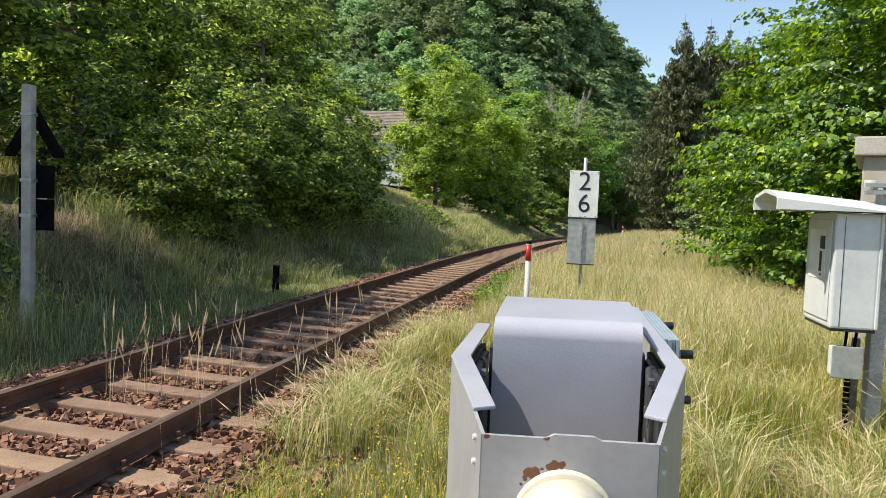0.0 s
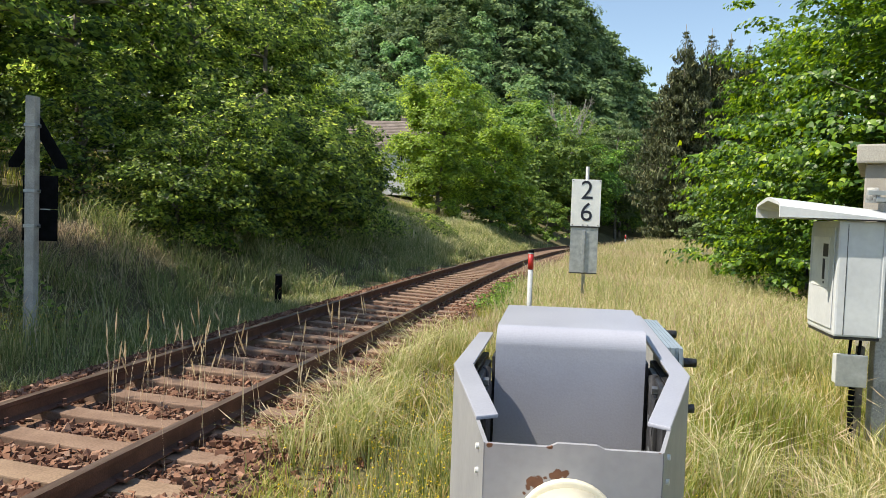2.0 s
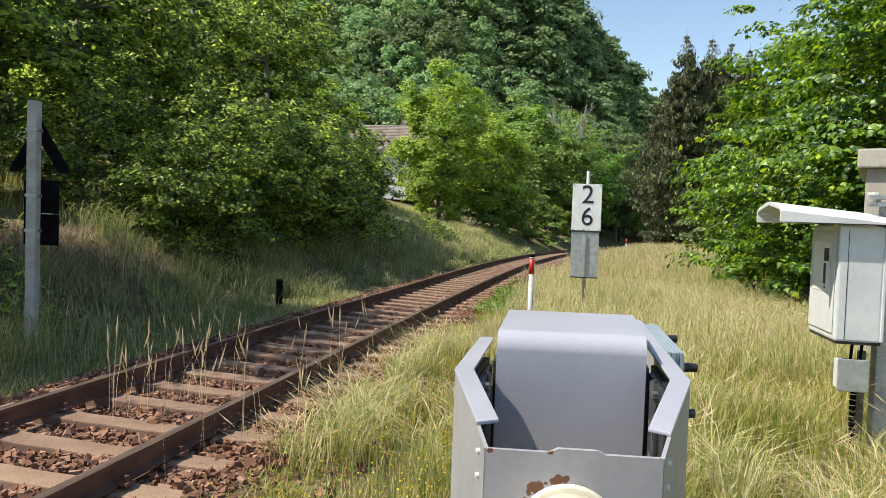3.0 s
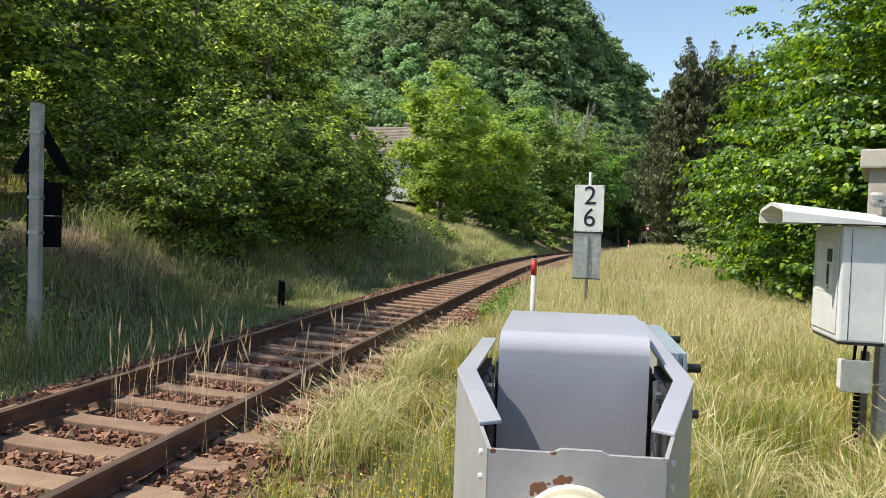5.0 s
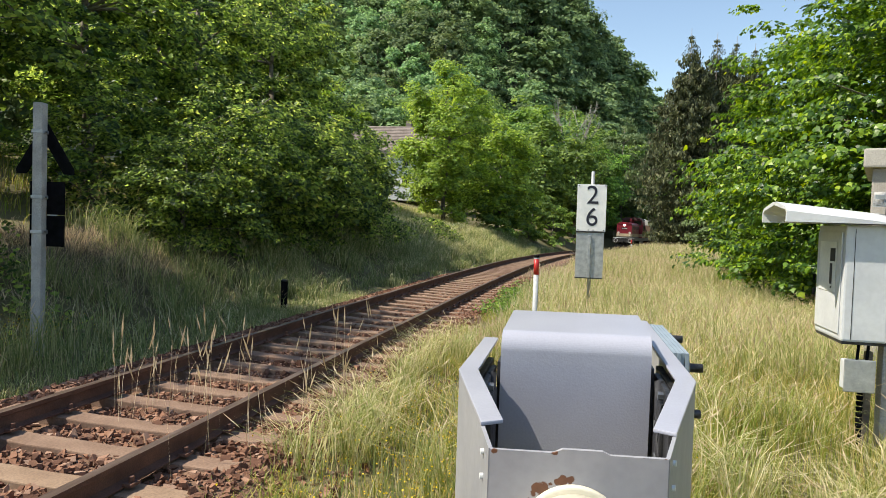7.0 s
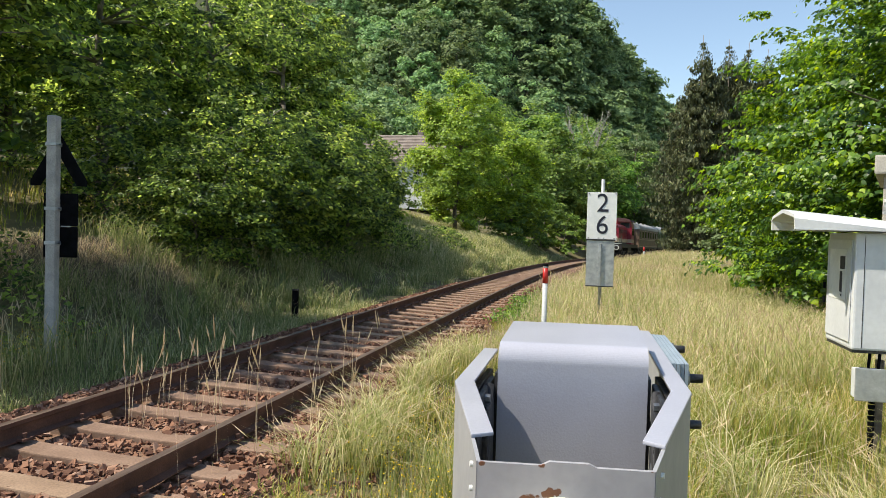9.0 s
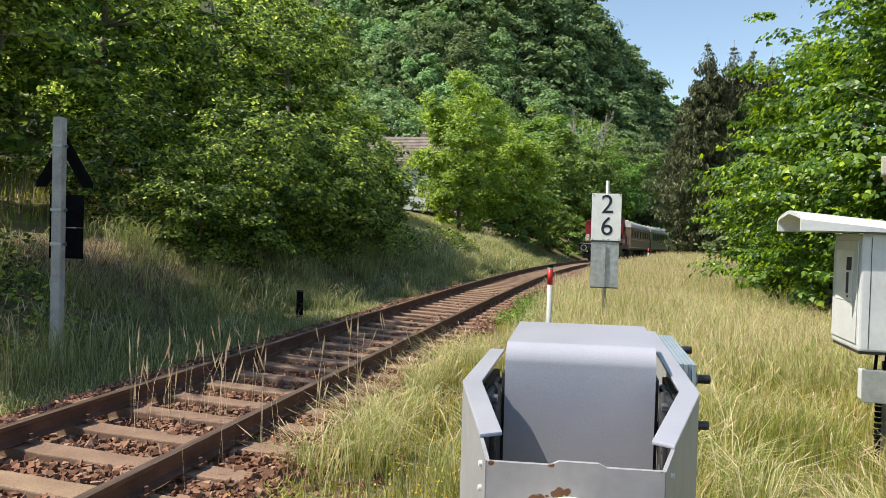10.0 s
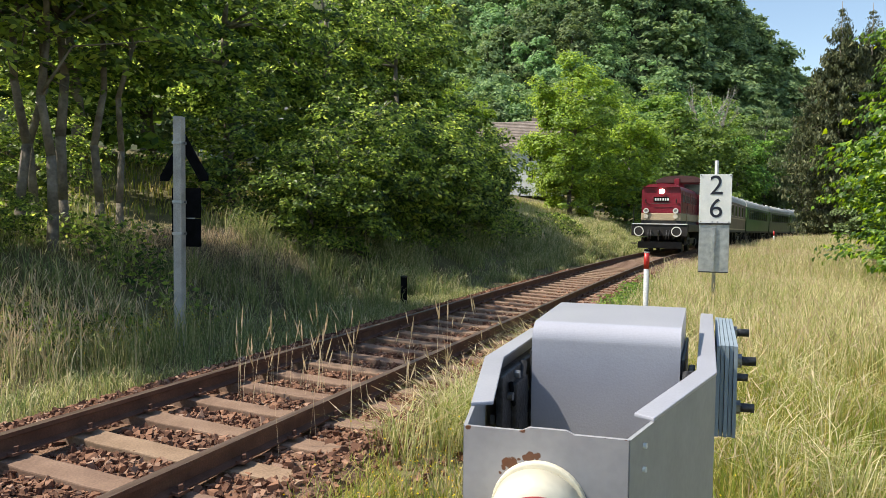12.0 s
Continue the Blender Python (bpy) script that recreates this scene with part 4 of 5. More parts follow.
def spruce_mesh(seed, h, r):
    g = np.random.default_rng(seed)
    V, F, o = [], [], 0
    bm = rod((0, 0, -0.4), (0, 0, h + 0.5), 0.25, 0.02, 8)
    levels = int(h / 0.36)
    weight = np.linspace(0.4, 1.6, 14)
    weight /= weight.sum()
    for k in range(levels):
        z = 0.8 + (h - 0.8) * k / levels
        reach = (r * (1 - z / h) ** 0.85 + 0.05) * (0.88 + 0.12 * math.sin(k * 1.9)) * min(1.0, 0.40 + 0.60 * (z / 8.5) ** 1.5)
        for j in range(12 if z < h * 0.85 else 7):
            a = g.uniform(0, math.tau)
            ln = reach * g.uniform(0.75, 1.1)
            t = np.linspace(0.12, 1, 14)
            base = np.stack([np.cos(a) * ln * t, np.sin(a) * ln * t, z - 0.30 * ln * t + 0.18 * ln * t ** 3], 1)
            m = 46 if z < h * 0.85 else 18
            pos = base[g.choice(14, m, p=weight)] + g.normal(0, 0.10, (m, 3)) * np.array([1, 1, 0.6]) - np.array([0, 0, 1]) * (g.uniform(0, 0.5, m) * min(1, ln))[:, None]
            v, f = leaf_quads(pos, 0.17 if ln > 0.8 else 0.07, g, 0.15, 1.8, 3.2)
            V.append(v)
            F.append(f + o)
            o += len(v)
            if z < h * 0.8 and j % 3 == 0:
                rod((0, 0, z), tuple(base[-3]), 0.03, 0.01, 4, bm)
    return big_mesh("crown", np.concatenate(V), np.concatenate(F), NEEDLE), finish("trunk", bm, BARK, smooth=True)


def spruces():
    a = spruce_mesh(31, 21.8, 8.6)
    for x, y, s, t in ((13.5, 83, 1.1, 0), (16.8, 86.7, 1.12, 100), (19.2, 88.3, 1.12, 200), (22.0, 92, 1.12, 310)):
        plant_tree(a, x, y, "tall dark green spruce with drooping branches", "spruce", t, s, "spruces", 0, "spruce")


spruces()


def right_trees():
    m1 = tree_meshes(300, 14.0, 5.9, 0.22, 84000, 1000, 0.20, LEAF_MAPLE, low=-0.5, spread=0.50, lobed=True, shell=0.4, tier=0.3, out=0.9)
    plant_tree(m1, 13.0, 19.5, "lush bright green maple with tiered lobed leaves", turn=20, sink=0.4)
    m2 = tree_meshes(301, 11.8, 4.3, 0.2, 42000, 560, 0.20, LEAF_MAPLE, low=-0.35, spread=0.5, lobed=True, shell=0.4, tier=0.35, out=0.9)
    plant_tree(m2, 12.3, 33, "lush bright green maple with tiered lobed leaves", turn=70, sink=0.4)
    plant_tree(m2, 11.9, 26.0, "lush bright green maple with tiered lobed leaves", turn=120, sink=0.4, scale=1.02)
    plant_tree(m2, 16.5, 26, "lush bright green maple with tiered lobed leaves", turn=170, sink=0.3, scale=1.1)
    plant_tree(m2, 18.5, 15.0, "lush bright green maple with tiered lobed leaves", turn=250, sink=0.3, scale=1.1)
    sh = tree_meshes(310, 4.2, 2.2, 0.07, 9000, 100, 0.13, LEAF_MAPLE, low=-0.1, spread=0.4)
    for k, (x, y, s) in enumerate(((12.0, 38, 1.1), (13.2, 42, 1.3), (14.6, 40, 1.5), (9.8, 29.5, 0.55), (9.4, 26, 0.4), (9.2, 22.5, 0.45), (9.3, 19.2, 0.4), (16.5, 50, 1.6), (19, 58, 1.8))):
        plant_tree(sh, x, y, "leafy green shrub at the meadow edge", "bush", 41 * k, s, "meadow edge bushes", 0.1, "bush")
    el = tree_meshes(311, 5.0, 1.7, 0.07, 6000, 40, 0.14, LEAF_PALE, low=0.1, spread=0.4)
    plant_tree(el, 11.1, 46, "pale flowering elder shrub", "bush", 0, 1.05, "meadow edge bushes", 0.1, "bush")


right_trees()


def hill_wood():
    g = np.random.default_rng(77)
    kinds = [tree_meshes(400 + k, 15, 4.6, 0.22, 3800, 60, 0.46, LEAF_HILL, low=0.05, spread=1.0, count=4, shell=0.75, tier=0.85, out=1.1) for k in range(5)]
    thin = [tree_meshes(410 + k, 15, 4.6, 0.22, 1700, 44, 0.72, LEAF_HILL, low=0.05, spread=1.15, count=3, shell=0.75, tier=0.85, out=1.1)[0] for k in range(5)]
    loose = []
    for me in thin:
        co = np.zeros(len(me.vertices) * 3, np.float32)
        me.vertices.foreach_get("co", co)
        loose.append(co.reshape(-1, 3))
    n, far = 0, []
    for y in np.arange(108, 285, 7.5):
        for x in np.arange(-105, 62, 7.2):
            xx, yy = x + g.uniform(-2.6, 2.6), y + g.uniform(-2.6, 2.6)
            d, s = offset(xx, yy)
            z = float(height(xx, yy))
            # only the slope that faces the line
            if d > -13 or z < 1.5 or xx < -0.42 * yy:
                continue
            turn, sc = g.uniform(0, math.tau), g.uniform(0.75, 1.2)
            if yy < 178:
                plant_tree(kinds[n % 5], xx, yy, "broadleaf tree in the hillside wood", turn=math.degrees(turn), scale=sc, group="hillside trees", sink=0.5)
            else:
                c, sn = math.cos(turn), math.sin(turn)
                p = loose[n % 5]
                far.append(np.stack([p[:, 0] * c - p[:, 1] * sn, p[:, 0] * sn + p[:, 1] * c, p[:, 2]], 1) * sc + np.array([xx, yy, z - 0.5]))
            n += 1
    v = np.concatenate(far)
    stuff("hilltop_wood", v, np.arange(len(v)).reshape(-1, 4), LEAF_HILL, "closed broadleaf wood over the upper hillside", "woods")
    # woods behind the upper slope
    for k in range(22):
        x, y = -40 - 9 * (k % 2) + g.uniform(-2, 2), -14 + 4.6 * k
        plant_tree(kinds[k % 5], x, y, "broadleaf tree in the wood above the slope", turn=50 * k, scale=g.uniform(0.8, 1.1), group="slope wood trees", sink=0.3)
    # low woods across the valley
    for k in range(26):
        a = radians(12 + 1.6 * k)
        r = 130 + 25 * (k % 3)
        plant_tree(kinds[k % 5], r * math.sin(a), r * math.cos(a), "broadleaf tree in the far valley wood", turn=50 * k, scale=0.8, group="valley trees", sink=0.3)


hill_wood()


# ---- grass ----
def blades(x, y, h, w, lean, g, bend=0.35, z=None):
    """Bent blades of two quads: a foot, a knee and a tip."""
    n = len(x)
    z = height(x, y) if z is None else z
    a = g.uniform(0, math.tau, n)
    l = np.abs(g.normal(lean, 0.15, n)) * h
    dx, dy = np.cos(a), np.sin(a)
    wx, wy = -dy * w / 2, dx * w / 2
    b = np.stack([x, y, z - 0.03], 1)
    k = b + np.stack([dx * l * bend, dy * l * bend, h * 0.62], 1)
    t = b + np.stack([dx * l, dy * l, h * (1 - 0.25 * lean)], 1)
    wv = np.stack([wx, wy, np.zeros(n)], 1)
    v = np.stack([b - wv, b + wv, k + wv * 0.8, k - wv * 0.8, t + wv * 0.12, t - wv * 0.12], 1).reshape(-1, 3)
    q = np.array([[0, 1, 2, 3], [3, 2, 4, 5]])
    way = t - k
    return v, (np.arange(n)[:, None, None] * 6 + q[None]).reshape(-1, 4), np.concatenate([t, way / (np.linalg.norm(way, axis=1, keepdims=True) + 1e-9)], 1)


def heads(tips, size, g, wide=0.0075):
    """Slim seed heads that carry on the line of their blades: two crossed rhombs each."""
    n = len(tips)
    a = g.uniform(0, math.tau, n)
    p, d = tips[:, :3], tips[:, 3:] + np.array([0, 0, 0.25])
    L = (size * g.uniform(0.6, 1.3, n))[:, None]
    out = []
    for k in range(2):
        w = np.stack([np.cos(a + 1.57 * k), np.sin(a + 1.57 * k), np.zeros(n)], 1) * np.minimum(L * 0.05, wide)
        out.append(np.stack([p - d * L * 0.45, p + w, p + d * L * 0.55, p - w], 1))
    v = np.concatenate([o.reshape(-1, 3) for o in out])
    return v, np.arange(len(v)).reshape(-1, 4)


def grow():
    g = np.random.default_rng(21)
    # verge between track and barrier, near the viewpoint
    n = 92000
    x = 1.42 + 9.5 * g.random(n) ** 1.35
    y = 0.9 + 12.5 * g.random(n) ** 1.4
    keep = (g.random(n) < ramp01(x, 1.5, 2.8) * 0.90 + 0.10)
    keep &= ~((np.abs(x - 3.79) < 0.36) & (np.abs(y - 1.9) < 0.9))
    bare = ((x - 5.4) / 0.55) ** 2 + ((y - 6.0) / 0.8) ** 2 < 1
    keep &= ~(bare & (g.random(n) < 0.45))
    x, y = x[keep], y[keep]
    h = (0.16 + 0.40 * g.random(len(x))) * (0.5 + 0.6 * ramp01(x, 1.6, 4.5)) * (0.85 + 0.3 * np.sin(x * 2.1) * np.sin(y * 1.7))
    v, f, t = blades(x, y, h, g.uniform(0.005, 0.011, len(x)), 0.35, g)
    stuff("verge_grass", v, f, GRASS_NEAR, "thin green and straw-coloured verge grass")
    pick = g.random(len(x)) < 0.10
    v2, f2 = heads(t[pick], 0.10, g)
    n = 34000
    xb, yb = g.uniform(1.7, 10, n), g.uniform(-7, 1.1, n)
    vb, fb, _ = blades(xb, yb, 0.14 + 0.3 * g.random(n), np.full(n, 0.010), 0.35, g)
    stuff("back_verge_grass", vb, fb, GRASS_NEAR, "thin green and straw-coloured verge grass")
    # meadow to the right and far
    n = 70000
    s = 9 + 75 * g.random(n) ** 1.6
    d = 2.0 + (8 + 0.10 * s) * g.random(n)
    x, y, _ = on_track(s, d)
    keep = x < 5.0 + y * 0.30
    x, y, s = x[keep], y[keep], s[keep]
    h = (0.42 + 0.45 * g.random(len(x))) * (0.85 + 0.25 * np.sin(0.7 * x + 0.31 * y))
    v, f, t = blades(x, y, h, 0.0055 + 0.00035 * s * g.uniform(0.6, 1.3, len(x)), 0.34, g)
    stuff("meadow_grass", v, f, GRASS_MEADOW, "tall ripe pale meadow grass")
    pick = g.random(len(x)) < 0.25 + 0.45 * ramp01(s, 14, 34)
    v3, f3 = heads(t[pick], 0.13, g)
    stuff("meadow_seed_heads", v3, f3, SEED, "pale feathery seed heads over the meadow")
    # arching tufts beside the near meadow
    tufts, each = 420, 60
    tx, ty = 2.6 + 7.5 * g.random(tufts), 4.6 + 16 * g.random(tufts) ** 1.2
    open_ = ((tx - 5.4) / 0.6) ** 2 + ((ty - 6.0) / 0.9) ** 2 > 1
    tx, ty = tx[open_], ty[open_]
    tx, ty = np.concatenate([tx, g.uniform(1.3, 2.0, 46)]), np.concatenate([ty, g.uniform(4.6, 10.5, 46)])
    k = np.repeat(np.arange(len(tx)), each)
    big = np.concatenate([0.45 + 0.5 * g.random(len(tx) - 46), 0.35 + 0.3 * g.random(46)])[k]
    x, y = tx[k] + g.normal(0, 0.07, len(k)), ty[k] + g.normal(0, 0.07, len(k))
    h = big * g.uniform(0.5, 1.1, len(k))
    v, f, t = blades(x, y, h, g.uniform(0.005, 0.010, len(k)), 0.85, g, 0.3)
    stuff("tall_grass", v, f, GRASS_MEADOW, "long arching tufts of meadow grass gone to seed")
    pick = g.random(len(k)) < 0.14
    v4, f4 = heads(t[pick], 0.15, g)
    # left bank, in the shade of the trees
    tufts = 1700
    s = -2 + 66 * g.random(tufts) ** 1.25
    d = -2.3 - 6.0 * g.random(tufts) ** 0.9
    tall = (0.18 + 0.85 * g.random(tufts) ** 1.4) * (0.45 + 0.55 * ramp01(-d, 2.2, 3.4))
    k = np.repeat(np.arange(tufts), 42)
    n = len(k)
    s, d = s[k] + g.normal(0, 0.14, n), d[k] + g.normal(0, 0.14, n)
    x, y, _ = on_track(s, d)
    dry = ((x + 7.2) / 1.7) ** 2 + ((y - 11.4) / 1.6) ** 2 < 1
    h = np.where(dry, 0.35, 1.0) * tall[k] * g.uniform(0.5, 1.1, n)
    v, f, t = blades(x, y, h, 0.009 + 0.0004 * np.abs(s), 0.65, g)
    stuff("bank_grass", v, f, GRASS_SHADE, "long tufted grass on the shaded bank")
    pick = g.random(n) < 0.10
    v5, f5 = heads(t[pick], 0.12, g)
    # sunny grass beyond the trees
    n = 16000
    x, y = g.uniform(-26, -8, n), g.uniform(0, 66, n)
    v, f, t = blades(x, y, 0.25 + 0.3 * g.random(n), np.full(n, 0.03), 0.4, g)
    stuff("upper_meadow_grass", v, f, GRASS_NEAR, "sunlit grass on the slope beyond the trees")
    n = 15000
    x, y = g.uniform(-12.5, -3.2, n), g.uniform(33, 62, n)
    v, f, t = blades(x, y, 0.4 + 0.5 * g.random(n), g.uniform(0.014, 0.03, n), 0.45, g)
    stuff("slope_grass", v, f, GRASS_MEADOW, "dry sunlit grass on the slope by the curve")
    # lush weeds beside the far part of the near rail
    n = 3000
    x, y = 1.8 + g.normal(0, 0.25, n), g.uniform(14.0, 20.5, n)
    z = height(x, y) + 0.38 * g.random(n) * (0.6 + 0.4 * np.sin(1.9 * y))
    v, f = leaf_quads(np.stack([x, y, z], 1), 0.045, g, 0.5)
    stuff("green_weeds", v, f, LEAF_MID, "fresh green leafy weeds beside the track", "weeds")
    # straw stalks at the foot of the bank
    n = 900
    x, y = g.normal(-4.1, 0.6, n), g.normal(4.9, 1.3, n)
    v, f, t = blades(x, y, 0.5 + 0.5 * g.random(n), np.full(n, 0.006), 0.3, g)
    stuff("bank_stalks", v, f, SEED, "dry straw stalks at the foot of the bank")
    v7, f7 = heads(t, 0.15, g)
    # stalks standing between the rails and beside the right-hand one
    cx = np.array([-0.45, -0.32, -0.2, -0.05, 0.1, 0.25, 1.05, 1.12, 1.2, 1.3, 1.45, 1.6])
    cy = np.array([5.3, 5.6, 5.2, 5.5, 5.9, 6.2, 4.4, 5.0, 5.6, 6.4, 7.2, 8.0])
    k = g.integers(0, 12, 62)
    x, y = cx[k] + g.normal(0, 0.09, 62), cy[k] + g.normal(0, 0.22, 62)
    z = np.full(62, -0.24)
    h = 0.42 + 0.55 * g.random(62)
    v, f, t = blades(x, y, h, np.full(62, 0.005), 0.16, g, z=z)
    stuff("rail_side_stalks", v, f, SEED, "dry straw grass stalks beside the rail")
    v6, f6 = heads(t, 0.17, g, 0.0095)
    allv, allf, o = [], [], 0
    for a, b in ((v2, f2), (v4, f4), (v5, f5), (v6, f6), (v7, f7)):
        allv.append(a)
        allf.append(b + o)
        o += len(a)
    stuff("seed_heads", np.concatenate(allv), np.concatenate(allf), SEED, "straw-coloured grass seed heads")
    # low weeds at the sleeper ends
    n = 22000
    x, y = 1.12 + 1.0 * g.random(n) ** 0.9, 1.2 + 15 * g.random(n)
    keep = np.sin(x * 5 + y * 1.7) + np.sin(y * 2.3) > 0.75 - 1.6 * ramp01(x, 1.2, 1.7)
    x, y = x[keep], y[keep]
    v, f, t = blades(x, y, 0.06 + 0.14 * g.random(len(x)), np.full(len(x), 0.009), 0.6, g, z=np.full(len(x), -0.3))
    stuff("low_weeds", v, f, GRASS_NEAR, "low green weeds along the ballast edge", "weeds")
    n = 9000
    x, y = -2.0 - 1.0 * g.random(n), 1.5 + 16 * g.random(n)
    v, f, t = blades(x, y, 0.06 + 0.2 * g.random(n), np.full(n, 0.009), 0.6, g, z=np.full(n, -0.36))
    stuff("shoulder_weeds", v, f, GRASS_SHADE, "low weeds along the far ballast shoulder", "weeds")
    # yellow flowers
    px = np.concatenate([g.normal(2.7, 0.4, 1500), g.normal(-3.4, 0.35, 900), g.normal(-4.2, 0.3, 500), g.uniform(2.0, 4.6, 400)])
    py = np.concatenate([g.normal(4.3, 1.3, 1500), g.normal(7.0, 0.7, 900), g.normal(4.3, 0.6, 500), g.uniform(2, 8, 400)])
    pz = height(px, py) + np.where(px < 0, g.uniform(0.3, 0.62, len(px)), g.uniform(0.12, 0.42, len(px)))
    v, f = leaf_quads(np.stack([px, py, pz], 1), 0.015, g, 0.7, 0, 1.0)
    stuff("yellow_flowers", v, f, YELLOW, "small yellow wild flowers in the grass", "flowers")
    v, f, t = blades(px, py, pz - height(px, py), np.full(len(px), 0.006), 0.1, g)
    stuff("flower_stems", v, f, GRASS_SHADE, "green stems of the yellow flowers", "flowers")
    # leafy scrub and nettles on the bank, in drifts
    n = 46000
    s = 1 + 44 * g.random(n) ** 1.4
    d = -3.7 - 4.6 * g.random(n)
    x, y, _ = on_track(s, d)
    drift = np.sin(0.9 * x + 0.6 * y) + np.sin(1.7 * y - 0.8 * x) + 0.35 * (-d - 5)
    keep = (drift > 0.1) & ((d < -5.4) | (s < 9)) & ~((np.abs(x + 6.6) < 2.2) & (np.abs(y - 12.0) < 2.3))
    x, y, drift = x[keep], y[keep], drift[keep]
    z = height(x, y) + (0.05 + 0.75 * g.random(len(x))) * np.clip(0.35 + 0.4 * drift, 0.2, 1.1)
    v, f = leaf_quads(np.stack([x, y, z], 1), 0.06 + 0.0012 * np.abs(y), g, 0.45)
    stuff("bank_scrub", v, f, LEAF_LEFT, "nettles and leafy scrub on the shaded bank", "scrub")
    # dry brown stems on the bank
    n = 7000
    x, y = g.normal(-6.4, 0.9, n), g.normal(11.4, 1.3, n)
    v, f, t = blades(x, y, 0.15 + 0.3 * g.random(n), np.full(n, 0.009), 1.3, g)
    stuff("dry_stems", v[: len(v) // 2], f[: len(f) // 2], BARK, "dead brown bramble stems on the bank", "brambles")
    stuff("dry_grass", v[len(v) // 2:], f[: len(f) // 2], SEED, "withered straw grass on the bare bank")


grow()


# ---- train ----
def wheelset_mesh():
    bm = rod((-1.0, 0, 0), (1.0, 0, 0), 0.07, seg=10)
    for side in (-1, 1):
        rod((side * 0.70, 0, 0), (side * 0.82, 0, 0), 0.49, 0.48, 24, bm)
        rod((side * 0.66, 0, 0), (side * 0.70, 0, 0), 0.52, 0.52, 24, bm)
        for k in range(5):
            a = k * math.tau / 5
            rod((side * 0.82, 0.25 * math.cos(a), 0.25 * math.sin(a)), (side * 0.835, 0.25 * math.cos(a), 0.25 * math.sin(a)), 0.07, seg=8, bm=bm)
    return finish("wheelset", bm, LOCOBLACK)


WHEELSET = wheelset_mesh()
TURNING = []


def bogie(root, y, base):
    for k in (-1, 1):
        ob = part("wheelset", WHEELSET, None, root, at=pose(0, y + k * base / 2, 0.5))
        TURNING.append((ob, y + k * base / 2))
    for side in (-1, 1):
        fr = part("bogie_frame", box(side * 0.98, side * 1.10, y - base / 2 - 0.5, y + base / 2 + 0.5, 0.42, 0.72), LOCOBLACK, root, bevel=0.02)
        for k in (-1, 1):
            part("axle_box", box(side * 1.08, side * 1.2, y + k * base / 2 - 0.15, y + k * base / 2 + 0.15, 0.36, 0.66), LOCOBLACK, fr, bevel=0.02)


def buffers(root, y, out):
    for side in (-1, 1):
        b = part("buffer", rod((side * 0.875, y, 1.05), (side * 0.875, y + out * 0.45, 1.05), 0.10, 0.09, 16), LOCOBLACK, root, smooth=True)
        part("buffer_plate", rod((side * 0.875, y + out * 0.45, 1.05), (side * 0.875, y + out * 0.50, 1.05), 0.225, 0.215, 28), LOCOBLACK, b)
        part("buffer_rim", ring((side * 0.875, y + out * 0.485, 1.05), (0, out, 0), 0.235, 0.04, 28, depth=0.03), WHITEPAINT, b, "white painted buffer rim")
        part("buffer_base", box(side * 0.875 - 0.16, side * 0.875 + 0.16, y - 0.03, y + 0.02, 0.9, 1.2), LOCOBLACK, b)


